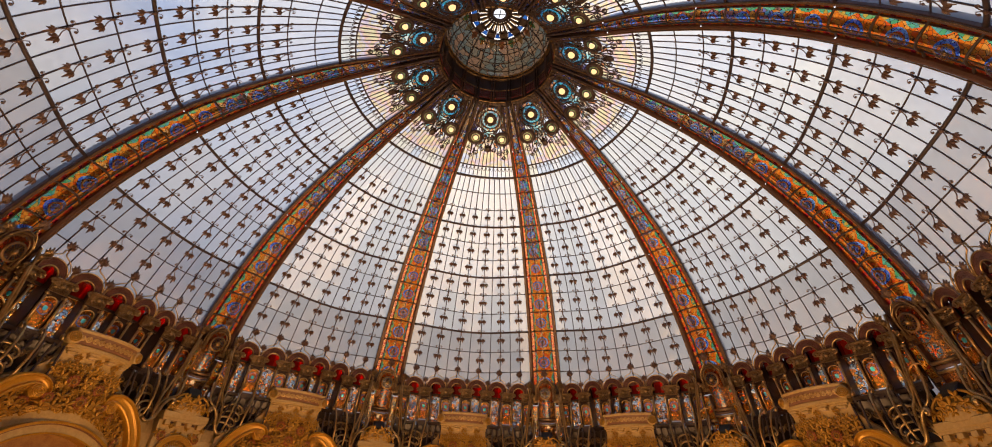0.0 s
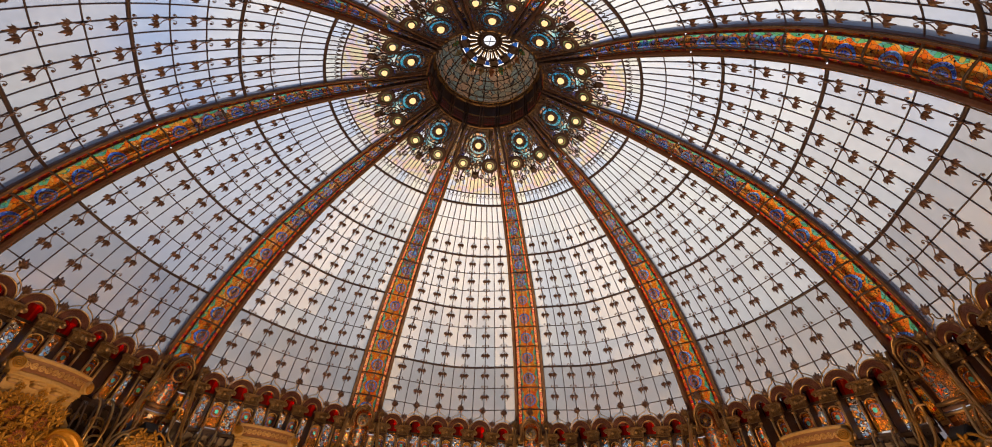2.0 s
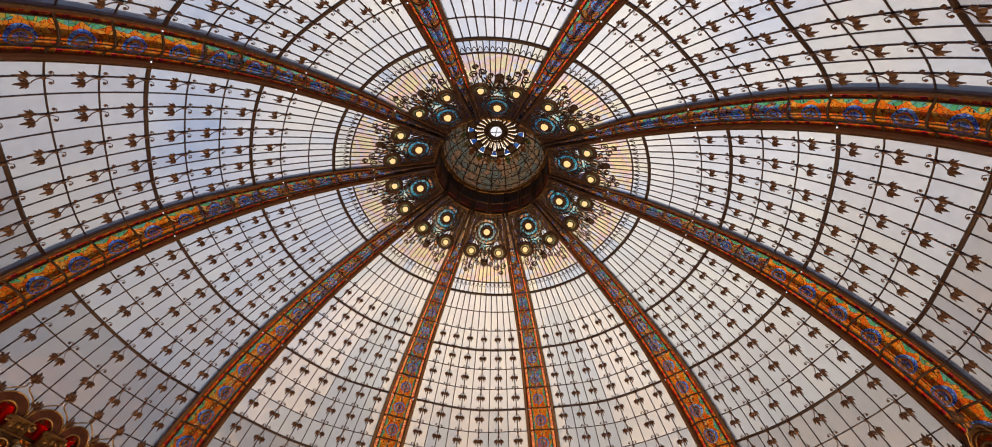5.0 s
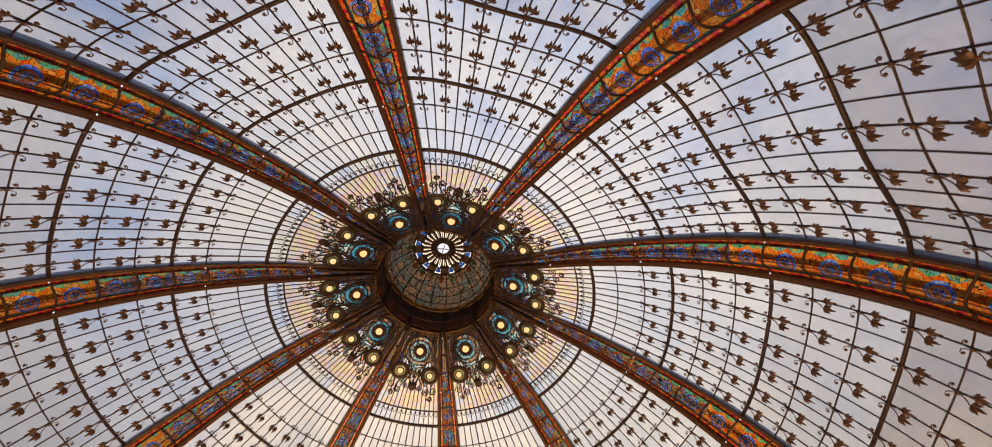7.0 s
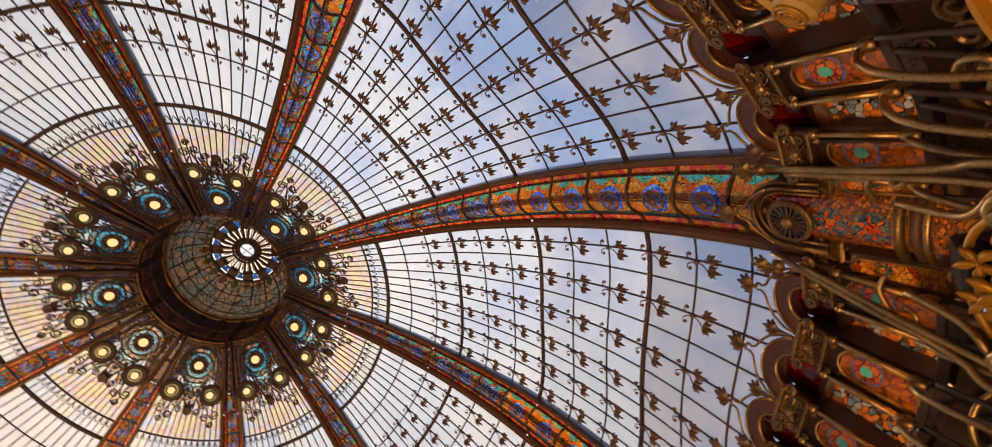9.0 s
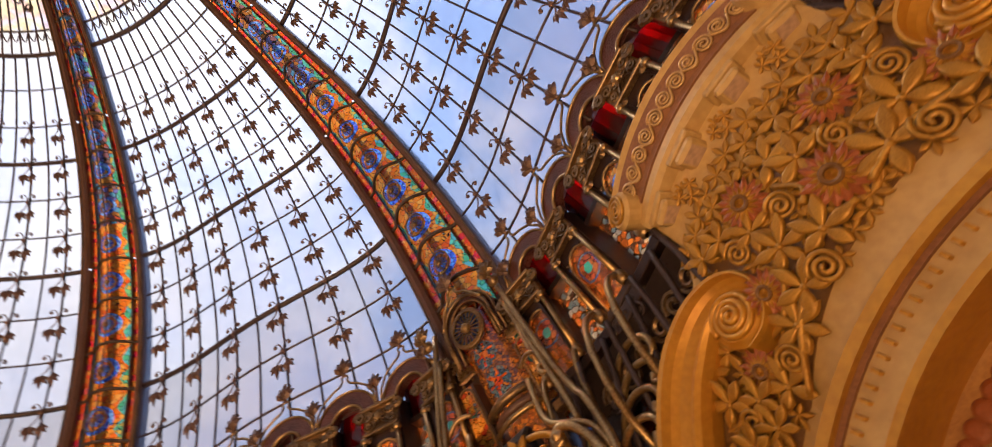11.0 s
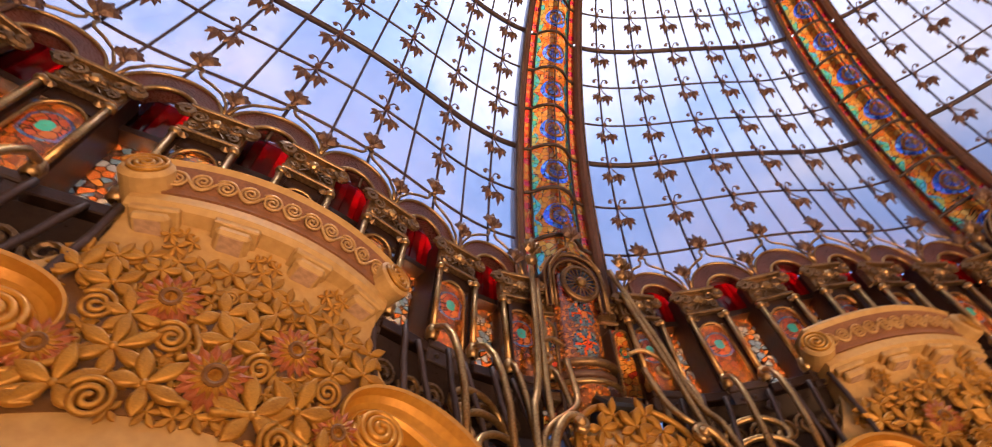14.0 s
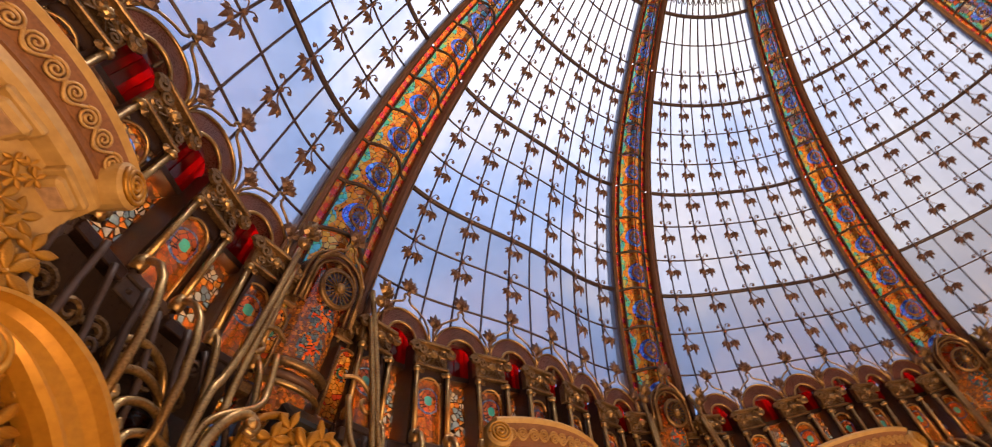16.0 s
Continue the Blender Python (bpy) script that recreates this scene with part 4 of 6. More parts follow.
def palmette(s):
    ps = [moved(leaf(5, 0.26 * s, 0.11 * s, 48, 0.05, 0.02), pose(-0.02, 0, 0.03, 180, 0, 0))]
    ps.append(moved(lathe([(0.003, -0.03), (0.035, 0.0), (0.003, 0.03)], 8, "X"), pose(-0.03, 0, 0.02)))
    return join(ps)


def capital():
    """Pierced block with a rosette, two scrolls and side brackets."""
    ps = [block(-0.02, 0.10, -0.24, 0.24, -0.72, -0.42, 0.015), block(-0.09, 0.02, -0.27, 0.27, -0.44, -0.395, 0.01), block(-0.07, 0.02, -0.25, 0.25, -0.76, -0.72, 0.01)]
    for s in (-1, 1):
        ps.append(moved(sweep(spiral(1.7, 0.075, 0.015, 18, s), 0.018, 4), pose(-0.05, s * 0.155, -0.52)))
        ps.append(moved(sweep(spiral(1.5, 0.055, 0.012, 14, -s), 0.016, 4), pose(-0.05, s * 0.16, -0.65)))
        ps.append(sweep([(-0.05, s * 0.10, -0.70), (-0.06, s * 0.04, -0.64), (-0.05, s * 0.10, -0.60)], 0.014, 4))
        ps.append(moved(sweep(spiral(1.4, 0.07, 0.02, 14, s), 0.03, 5), pose(-0.06, s * 0.27, -0.50)))
        ps.append(moved(lathe([(0.003, -0.035), (0.04, 0.0), (0.003, 0.035)], 8, "X"), pose(-0.06, s * 0.16, -0.83)))
    for k in range(8):
        ps.append(moved(leaf(1, 0.10, 0.05, 0, 0.02, 0.012), pose(-0.05, 0, -0.57, 45 * k, 0, 0)))
    return join(ps)


def smooth_path2(pts, n=3):
    """Denser (x, z) pairs along straight pieces."""
    out = []
    for a, b in zip(pts, pts[1:]):
        out += [(a[0] + (b[0] - a[0]) * k / n, a[1] + (b[1] - a[1]) * k / n) for k in range(n)]
    return out + [pts[-1]]


def make_arcade():
    arc = thing("arcade", "bronze arcade with mosaic arches, brass colonnettes and leaded glass", "arcade", "arcades at the foot of the dome")
    arch = solid(*join([half_ring(0.225, 0.43, 0.0, 0.16, 16, 0.12)]))
    inner = solid(*join([sweep(arc_pts(0.225, -0.43) , 0.022, 6)]), smooth=True)
    outer = solid(*sweep(arc_pts(0.425, -0.43, 4, 176, 18, -0.01), 0.018, 6), smooth=True)
    ogee = solid(*join([sweep([(-0.03, s * y, z) for y, z in ((0.43, -0.33), (0.40, -0.18), (0.31, -0.03), (0.18, 0.06), (0.07, 0.11), (0.035, 0.17), (0.05, 0.22), (0.03, 0.25), (0.0, 0.25))], 0.017, 5) for s in (-1, 1)]), smooth=True)
    fin = solid(*palmette(1.0))
    fin_small = solid(*join([palmette(0.85), sweep([(0.01, 0, -0.22), (0, 0, 0.03)], 0.02, 5)]))
    cap = solid(*capital())
    boss = solid(*lathe([(0.055, 0.0), (0.05, 0.025), (0.03, 0.045), (0.002, 0.05)], 10, "X"))
    col = solid(*join([sweep([(-0.05, 0, -0.78), (-0.05, 0, -1.60)], 0.032, 8), moved(lathe([(0.034, 0), (0.05, 0.02), (0.05, 0.05), (0.034, 0.07)], 8), pose(-0.05, 0, -0.85)), moved(lathe([(0.034, 0), (0.06, 0.02), (0.065, 0.10), (0.045, 0.14), (0.034, 0.16)], 8), pose(-0.05, 0, -1.74))]), smooth=True)
    legs = {i: solid(*sweep([(x * (0.55 if i in (0, 12) else 1), d * (i - 6) / (12 if i in (0, 12) else 6), z) for x, d, z in ((-0.05, 0, -1.64), (-0.13, 0.01, -1.64), (-0.24, 0.03, -1.70), (-0.34, 0.06, -1.84), (-0.41, 0.11, -2.06), (-0.45, 0.17, -2.35), (-0.44, 0.24, -2.7), (-0.30, 0.32, -3.1), (-0.05, 0.36, -3.3))], 0.033, 7), smooth=True) for i in range(0, 13, 2)}
    red = solid(*join([block(0.20 + 0.02 * (k % 2), 0.212 + 0.02 * (k % 2), -0.245 + 0.08 * k, -0.155 + 0.08 * k, -0.66, -0.14) for k in range(6)]))
    nich = solid(*join([pane_box(-0.22, 0.0, -1.76, -1.10, 0.36), pane_box(0.0, 0.22, -1.76, -1.10, 0.36), pane_box(-0.22, 0.22, -1.10, -0.70, 0.36)]))
    front_tint(nich, DARKGLASS)
    shell = solid(*join([block(0.0, 0.40, -0.25, -0.215, -1.80, -0.40), block(0.0, 0.40, 0.215, 0.25, -1.80, -0.40), block(0.2, 0.42, -0.25, 0.25, -0.73, -0.66), block(-0.04, 0.42, -0.25, 0.25, -1.86, -1.76, 0.01), block(0.10, 0.20, -0.25, 0.25, -2.06, -1.84)]))
    gpts = [(0.0, 0.185, -1.66)] + arc_pts(0.185, -1.05, 0, 180, 10) + [(0.0, -0.185, -1.66)]
    n = len(gpts)
    def bow(p, d):
        return Vector((p[0] + d + 1.2 * p[1] ** 2, p[1], p[2]))
    at = [(y, z + 1.16) for x, y, z in gpts[1:-1]] + [(-0.185, -0.15), (-0.185, -0.5), (-0.09, -0.5), (0.0, -0.5), (0.09, -0.5), (0.185, -0.5), (0.185, -0.15)]
    ang = [math.atan2(z, y) for y, z in at]
    place = lambda y, z, d: bow((0.0, y, z - 1.16), d)
    pier_glass = radial(ang, [[0.17] * len(at), [math.hypot(y, z) for y, z in at]], place, [PIERGLASS])
    flower = radial(ang, [[q] * len(at) for q in (0.004, 0.062, 0.145, 0.17)], place, [TEALDOT, PETAL, BLUE])
    rim = solid(*sweep([bow(p, -0.02) for p in gpts], 0.018, 5), smooth=True)
    sill = solid(*join([block(-0.03, 0.12, -0.23, 0.23, -1.78, -1.70, 0.012), block(-0.01, 0.10, -0.23, 0.23, -1.92, -1.78, 0.01)] + [moved(lathe([(0.003, -0.03), (0.028, 0.0), (0.003, 0.03)], 7, "X"), pose(-0.05, y, -1.88)) for y in (-0.15, 0, 0.15)]))
    side = solid(*join([block(0.0, 0.08, -0.245, -0.185, -1.72, -0.74), block(0.0, 0.08, 0.185, 0.245, -1.72, -0.74), block(0.02, 0.08, -0.19, 0.19, -0.90, -0.74)]))
    for i in range(1, 12, 2):
        m = arc_frame(i)
        c = m @ pose(0, 0, -0.43)
        put("arch", arch, MAROON, arc, "maroon mosaic arch", m=c)
        put("arch_rim", inner, BRASS, arc, m=m)
        put("outer_rim", outer, BRASS, arc, m=m)
        put("ogee_wire", ogee, BRASS, arc, m=m)
        put("finial", fin, LEAFMETAL, arc, m=m @ pose(-0.03, 0, 0.24))
        put("red_pane", red, RED, arc, "red glass panes", m=m)
        put("niche_pane", nich, None, arc, m=m)
        put("niche", shell, PIERBRONZE, arc, m=m)
    for i in range(0, 13, 2):
        m = arc_frame(i)
        if i in (0, 12):
            m = m @ pose(0.02, 0.12 if i == 0 else -0.12, 0)
        put("finial", fin_small, LEAFMETAL, arc, m=m @ pose(-0.04, 0, -0.20))
        capo = put("capital", cap, DARKGOLD, arc, "pierced gilt capital block", m=m)
        put("boss", boss, BRASS, capo, m=pose(-0.06, 0, -0.57, 0, 0, 180))
        for s in (-1, 1):
            put("colonnette", col, BRASS, arc, m=m @ pose(0, s * 0.228, 0))
            if i not in (4, 6, 8):
                put("bracket_rod", legs[i], BRASS, arc, m=m @ pose(0, s * 0.228, 0))
        put("pier_pane", pier_glass, None, arc, m=m @ pose(0.04, 0, 0))
        put("glass_flower", flower, None, arc, "orange glass flower with a teal heart", m=m @ pose(0.04, 0, 0))
        put("pane_rim", rim, BRASS, arc, m=m @ pose(0.04, 0, 0))
        put("pier_side", side, PIERBRONZE, arc, m=m)
        put("sill", sill, IRON, arc, m=m)
    # dark coved skirt under the arcade, with a few scrolls
    sk = []
    ROW = ((0.02, -1.9), (0.10, -2.3), (0.06, -2.7), (-0.05, -3.05))
    cols = 25
    for k in range(cols):
        m = arc_frame(k / 2)
        sk += [m @ Vector((x, 0, z)) for x, z in ROW] + [m @ Vector((x + 0.12, 0, z)) for x, z in reversed(ROW)]
    fs = []
    for k in range(cols - 1):
        for j in range(8):
            q = (j + 1) % 8
            fs.append((k * 8 + j, k * 8 + 8 + j, k * 8 + 8 + q, k * 8 + q))
    put("skirt", solid(sk, fs), SKIRT, arc, "dark bronze skirt")
    for k in range(1, 48, 2):
        if 15 < k < 33:
            continue
        m = arc_frame(k / 4)
        d = 0.10 + 0.08 * (k % 4 == 1)
        rod = [sweep([m @ Vector((x - d - 0.16 * math.sin((-1.85 - z) * 2.4), (k / 4 - 6) / 6 * 0.28 * (-1.85 - z) + 0.03 * math.sin(k * 1.7 + z * 3), z)) for x, z in smooth_path2(((0.02, -1.85), (0.09, -2.2), (0.07, -2.6), (-0.05, -3.0)))], 0.028, 6)]
        if k % 3 == 0:
            rod.append(moved(sweep(spiral(1.5, 0.08, 0.02, 12, (-1) ** (k // 3)), 0.018, 4), m @ pose(-0.06, 0, -2.0 - 0.35 * (k % 4 == 1))))
        put("skirt_rod", solid(*join(rod), smooth=True), IRON, arc)
    for i in range(1, 12):
        m = arc_frame(i)
        put("skirt_scroll", solid(*join([moved(sweep(spiral(1.6, 0.12, 0.03, 18, s), 0.022, 5), m @ pose(-0.02, s * 0.13, -2.25)) for s in (-1, 1)])), DARKGOLD, arc)
        if i % 2:
            put("skirt_pane", front_tint(solid(*block(0.0, 0.02, -0.13, 0.13, -2.75, -2.42)), PIERGLASS), None, arc, m=m @ pose(0.06, 0, 0))
    return arc


PETAL = glass_mat("red-orange petal glass", [(0.95, 0.22, 0.06), (0.85, 0.15, 0.05), (1.0, 0.36, 0.08)], clear=0.7, cell=0.07, lead=0.05)
TEALDOT = glass_mat("teal dot glass", [(0.08, 0.75, 0.72), (0.10, 0.65, 0.80)], clear=0.5)
SKIRT = mat("blackened bronze skirt", (0.042, 0.026, 0.020), 0.30, 0.4, 18)
ARC = make_arcade()
ARC.matrix_basis = turn(18)
for k in range(1, 10):
    copy_thing(ARC, turn(18 + 36 * k))

# ---- pilasters under the ribs ----
def pil(x, y, z):
    return Vector((x, y, z + Z0))


def make_pilaster():
    pl = thing("rib_pilaster", "mosaic pilaster with rosette, brass rods and scrolls", "pilaster", "pilasters under the ribs")
    lean = -math.degrees(math.atan(0.40))
    top = pose(10.74, 0, Z0 - 2.12, 0, lean, 0)
    # hood of three nested bands over the shaft
    for r, t, x in ((0.42, 0.02, -0.02), (0.365, 0.026, -0.06), (0.30, 0.02, -0.03)):
        tube("hood_band", [top @ Vector(p) for p in [(x, r, -0.62)] + arc_pts(r, -0.20, 0, 180, 18, x) + [(x, -r, -0.62)]], t, DARKGOLD if r != 0.45 else BRASS, pl, 7)
    put("hood", solid(*half_ring(0.30, 0.41, 0.0, 0.3, 18, 0.4)), MAROON, pl, "maroon mosaic hood", m=top @ pose(0, 0, -0.20))
    put("hood_pane", solid(*join([([Vector((0.07, y, z)) for y, z in [(0.30, -0.60)] + [(p[1], p[2]) for p in arc_pts(0.30, -0.20, 0, 180, 12)] + [(-0.30, -0.60)]], [tuple(range(15))])])), FIELD, pl, m=top)
    # heart finial over the hood
    tube("ogee_wire", [top @ p for p in smooth_path([(-0.08, 0.36, -0.06), (-0.08, 0.20, 0.17), (-0.08, 0.08, 0.26), (-0.08, 0.06, 0.34), (-0.08, 0.0, 0.38), (-0.08, -0.06, 0.34), (-0.08, -0.08, 0.26), (-0.08, -0.20, 0.17), (-0.08, -0.36, -0.06)])], 0.02, BRASS, pl, 5)
    put("finial", solid(*palmette(1.1)), LEAFMETAL, pl, m=top @ pose(-0.09, 0, 0.36))
    put("rosette", solid(*rosette(0.215, 18)), DARKGOLD, pl, "dark bronze wheel with domed boss", m=top @ pose(-0.15, 0, -0.31))
    put("rosette_boss", solid(*moved(lathe([(0.065, 0.0), (0.06, 0.03), (0.035, 0.055), (0.003, 0.065)], 12, "X"), pose(0, 0, 0, 0, 0, 180))), BRASS, pl, m=top @ pose(-0.16, 0, -0.31))
    put("rosette_glass", solid(*ring_sheet(0.02, 0.205, 20)), BLUE, pl, "blue glass behind the wheel", m=top @ pose(-0.135, 0, -0.31))
    tube("rosette_rim", [top @ Vector((-0.13, 0.235 * math.cos(g), -0.31 + 0.235 * math.sin(g))) for g in (2 * math.pi * k / 24 for k in range(24))], 0.028, DARKGOLD, pl, 6, closed=True)
    # half-round glass shaft with leads, collar and lower drum
    def shaft(r, z0, z1, a0, a1, n=10):
        return [([top @ Vector((0.28 - r * math.cos(g), r * math.sin(g), z)) for g, z in ((radians(a0 + (a1 - a0) * k / n), z0), (radians(a0 + (a1 - a0) * (k + 1) / n), z0), (radians(a0 + (a1 - a0) * (k + 1) / n), z1), (radians(a0 + (a1 - a0) * k / n), z1))], [(0, 1, 2, 3)]) for k in range(n)]
    # mosaic of small tesserae: blue stars with amber rays on an amber ground
    na, nz = 40, 46
    vs, fs, ids = [], [], []
    for j in range(nz + 1):
        for k in range(na + 1):
            g = radians(-90 + 180 * k / na)
            vs.append(top @ Vector((0.28 - 0.36 * math.cos(g), 0.36 * math.sin(g), -0.12 - 1.38 * j / nz)))
    for j in range(nz):
        for k in range(na):
            fs.append((j * (na + 1) + k, (j + 1) * (na + 1) + k, (j + 1) * (na + 1) + k + 1, j * (na + 1) + k + 1))
            y, z = 0.36 * radians(-90 + 180 * (k + 0.5) / na), -0.12 - 1.38 * (j + 0.5) / nz
            i = 0
            for zc in (-0.70, -1.08):
                d, h = math.hypot(y, z - zc), math.atan2(z - zc, y)
                if d < 0.17:
                    i = 2 if d < 0.05 or (d < 0.145 and math.cos(6 * h + 1) > 0.35 + 3.2 * (d - 0.05)) else 1
            if abs(y) > 0.44:
                i = 3
            ids.append(i)
    me = solid(vs, fs)
    for m in (SHAFTGLASS, STARBLUE, FIELD, TEAL):
        me.materials.append(m)
    for p, i in zip(me.polygons, ids):
        p.material_index, p.use_smooth = i, True
    put("shaft_glass", me, None, pl, "amber mosaic glass shaft with blue stars")
    def hoop(name, r, z, t, m):
        tube(name, [top @ Vector((0.28 - r * math.cos(radians(a)), r * math.sin(radians(a)), z)) for a in range(-95, 96, 10)], t, m, pl, 7)
    hoop("collar_band", 0.44, -1.34, 0.05, DARKGOLD)
    hoop("collar_band", 0.40, -1.46, 0.05, BROWN)
    hoop("collar_band", 0.45, -1.56, 0.035, BRASS)
    put("lower_drum", solid(*join(shaft(0.34, -2.5, -1.55, -100, 100)), smooth=True), SHAFTGLASS, pl)
    hoop("drum_band", 0.36, -2.2, 0.03, DARKGOLD)
    for s in (-1, 1):
        put("back_strip", solid(*join([block(0.30, 0.345, s * 0.50 - 0.16, s * 0.50 + 0.16, -1.92, -1.66), block(0.24, 0.34, s * 0.52 - 0.14, s * 0.52 + 0.14, -0.84, 0.0), block(0.15, 0.22, s * 0.70 - 0.05, s * 0.70 + 0.05, -2.9, 0.0), block(0.24, 0.34, s * 0.52 - 0.14, s * 0.52 + 0.14, -2.9, -2.36)])), IRON, pl, m=top)
    for s in (-1, 1):
        put("jamb", solid(*join([block(-0.03, 0.20, s * 0.365 - 0.022, s * 0.365 + 0.012, -2.9, -0.84), block(-0.03, 0.12, s * 0.635 - 0.015, s * 0.635 + 0.015, -2.9, -0.84)])), IRON, pl, m=top)
        put("edge_post", solid(*block(0.06, 0.15, -0.045, 0.045, -1.9, 0.1, 0.02)), BROWN, pl, m=top @ pose(0.04, s * 0.68, 0))
        # stud, side window and rods
        put("stud", solid(*join([lathe([(0.075, 0.0), (0.085, 0.02), (0.06, 0.05), (0.03, 0.07), (0.003, 0.075)], 12, "X"), moved(palmette(1.0), pose(0.04, 0, 0.02, 0, 0, 180))])), DARKGOLD, pl, m=top @ pose(-0.12, s * 0.63, -0.08, 0, 0, 180))
        put("side_capital", solid(*moved(capital(), pose(0, 0, 0.25))), DARKGOLD, pl, m=top @ pose(0.08, s * 0.43, -0.3) @ Matrix.Diagonal((0.8, 0.5, 0.8, 1)))
        ang, far = box_rays(0.12, 0.52, 0.28)
        here = lambda y, z, d: Vector((-0.03 + d, y, z - 1.12))
        w = put("side_window", radial(ang, [[0.10] * len(ang), far], here, [PIERWARM]), None, pl, "orange leaded side window", m=top @ pose(0, s * 0.50, 0))
        put("window_flower", radial(ang, [[q] * len(ang) for q in (0.004, 0.035, 0.07, 0.10)], here, [PIERWARM, TEAL, BORDERLEAD]), None, w, "teal glass flower")
        tube("window_rim", [Vector(p) for p in [(-0.04, 0.12, -1.64)] + arc_pts(0.12, -0.96, 0, 180, 8, -0.04) + [(-0.04, -0.12, -1.64)]], 0.018, DARKGOLD, w, 5)
        put("low_window", front_tint(solid(*block(0.10, 0.12, -0.09, 0.09, -2.40, -1.78)), BORDERLEAD), None, pl, "small red leaded window", m=top @ pose(0, s * 0.50, 0))
        put("window_sill", solid(*block(0.0, 0.3, -0.16, 0.16, -1.76, -1.64, 0.02)), DARKGOLD, pl, m=top @ pose(0, s * 0.50, 0))
        for rr, path in ((0.036, ((10.72, 0.57, -2.05), (10.82, 0.75, -3.24), (10.90, 0.83, -3.78), (10.93, 0.91, -4.11), (10.90, 0.99, -4.30), (10.93, 1.04, -4.71), (10.95, 1.02, -4.98))),
                         (0.032, ((10.76, 0.58, -2.5), (10.86, 0.72, -3.49), (10.93, 0.79, -4.04), (10.96, 0.82, -4.4))),
                         (0.032, ((10.95, 0.46, -3.60), (10.94, 0.49, -4.05), (10.92, 0.58, -4.25), (10.94, 0.82, -4.41), (10.96, 0.94, -4.55), (10.97, 1.0, -4.8)))):
            tube("brass_rod", [pil(x, s * y, z) for x, y, z in smooth_path(path)], rr, BRASS, pl, 8)
        hook = smooth_path([(10.95, 1.30, -5.03), (10.95, 1.17, -5.11), (10.95, 1.03, -5.04), (10.93, 0.95, -4.89), (10.91, 0.89, -4.64), (10.88, 0.78, -4.45), (10.87, 0.66, -4.38), (10.87, 0.57, -4.44), (10.87, 0.60, -4.52), (10.87, 0.66, -4.50)])
        tube("scroll_hook", [pil(x, s * y, z) for x, y, z in hook], 0.055, BRASS, pl, 8, taper=lambda k: 1.0 - 0.35 * k)
        put("hook_boss", solid(*lathe([(0.003, -0.06), (0.05, -0.03), (0.055, 0.0), (0.05, 0.03), (0.003, 0.06)], 10, "X")), BRASS, pl, m=pose(10.85, s * 0.63, Z0 - 4.46))
        for k in range(4):
            y, z = ((1.70, -4.33), (1.64, -4.56), (1.53, -4.76), (1.42, -4.95))[k]
            claw = smooth_path([(11.25, y - 0.55, z - 0.05), (11.16, y - 0.48, z + 0.10), (11.04, y - 0.34, z + 0.19), (10.93, y - 0.15, z + 0.18), (10.88, y + 0.0, z + 0.10), (10.87, y + 0.04, z - 0.02), (10.90, y + 0.0, z - 0.09), (10.92, y - 0.06, z - 0.06), (10.91, y - 0.03, z)])
            tube("claw_scroll", [pil(x, s * q, zz) for x, q, zz in claw], 0.032, BRASS, pl, 7)
        side = smooth_path([(10.98, 0.40, -3.36), (10.92, 0.56, -3.34), (10.92, 0.74, -3.46), (10.94, 0.80, -3.62), (10.94, 0.70, -3.70), (10.94, 0.63, -3.62), (10.94, 0.68, -3.56)])
        tube("collar_scroll", [pil(x, s * y, z) for x, y, z in side], 0.026, BRASS, pl, 6)
    return pl


SHAFTGLASS = glass_mat("amber shaft mosaic", [(0.75, 0.25, 0.04), (0.45, 0.14, 0.04), (0.90, 0.32, 0.04), (0.34, 0.13, 0.06), (0.95, 0.38, 0.05), (0.45, 0.17, 0.07), (0.34, 0.18, 0.12)], clear=0.25, cell=0.04, lead=0.045, gloss=0.14, tone=0.44)
PIERWARM = glass_mat("orange and teal leaded glass", [(0.98, 0.42, 0.04), (0.98, 0.34, 0.03), (1.0, 0.46, 0.05), (0.98, 0.50, 0.08), (0.80, 0.10, 0.03), (0.95, 0.30, 0.03), (0.98, 0.40, 0.04)], clear=0.2, cell=0.06, lead=0.035)
BORDERLEAD = glass_mat("red and orange leaded glass", [(0.95, 0.25, 0.04), (0.90, 0.40, 0.06), (0.75, 0.08, 0.03), (0.95, 0.55, 0.10), (0.3, 0.4, 0.6)], clear=0.3, cell=0.05, lead=0.06)
STARBLUE = glass_mat("blue star glass", [(0.12, 0.28, 0.45), (0.18, 0.36, 0.50), (0.08, 0.20, 0.38), (0.30, 0.40, 0.40)], clear=0.3, cell=0.04, lead=0.05, tone=0.5)
PIL = make_pilaster()
for k in range(1, 10):
    copy_thing(PIL, turn(36 * k))


# ---- floodlights at the pilasters ----
def make_flood():
    fl = thing("floodlight", "black box floodlight beside the mosaic pilaster", "floodlight", "floodlights on the consoles", m=pose(11.12, 0, Z0 - 4.12))
    put("housing", solid(*block(-0.16, 0.16, -0.22, 0.22, -0.16, 0.16, 0.03)), BLACK, fl, m=pose(0, 0, 0, 0, 35, 0))
    put("bracket", solid(*join([block(-0.03, 0.03, -0.25, -0.23, -0.42, 0.03), block(-0.03, 0.03, 0.23, 0.25, -0.42, 0.03), block(-0.03, 0.03, -0.25, 0.25, -0.44, -0.40)])), BLACK, fl)
    put("front_glass", solid(*block(-0.13, 0.13, -0.19, 0.19, 0.162, 0.172)), BLACK, fl, m=pose(0, 0, 0, 0, 35, 0))
    return fl


FLOOD = make_flood()
for k in range(1, 10):
    copy_thing(FLOOD, turn(36 * k) @ pose(11.12, 0, Z0 - 4.12))


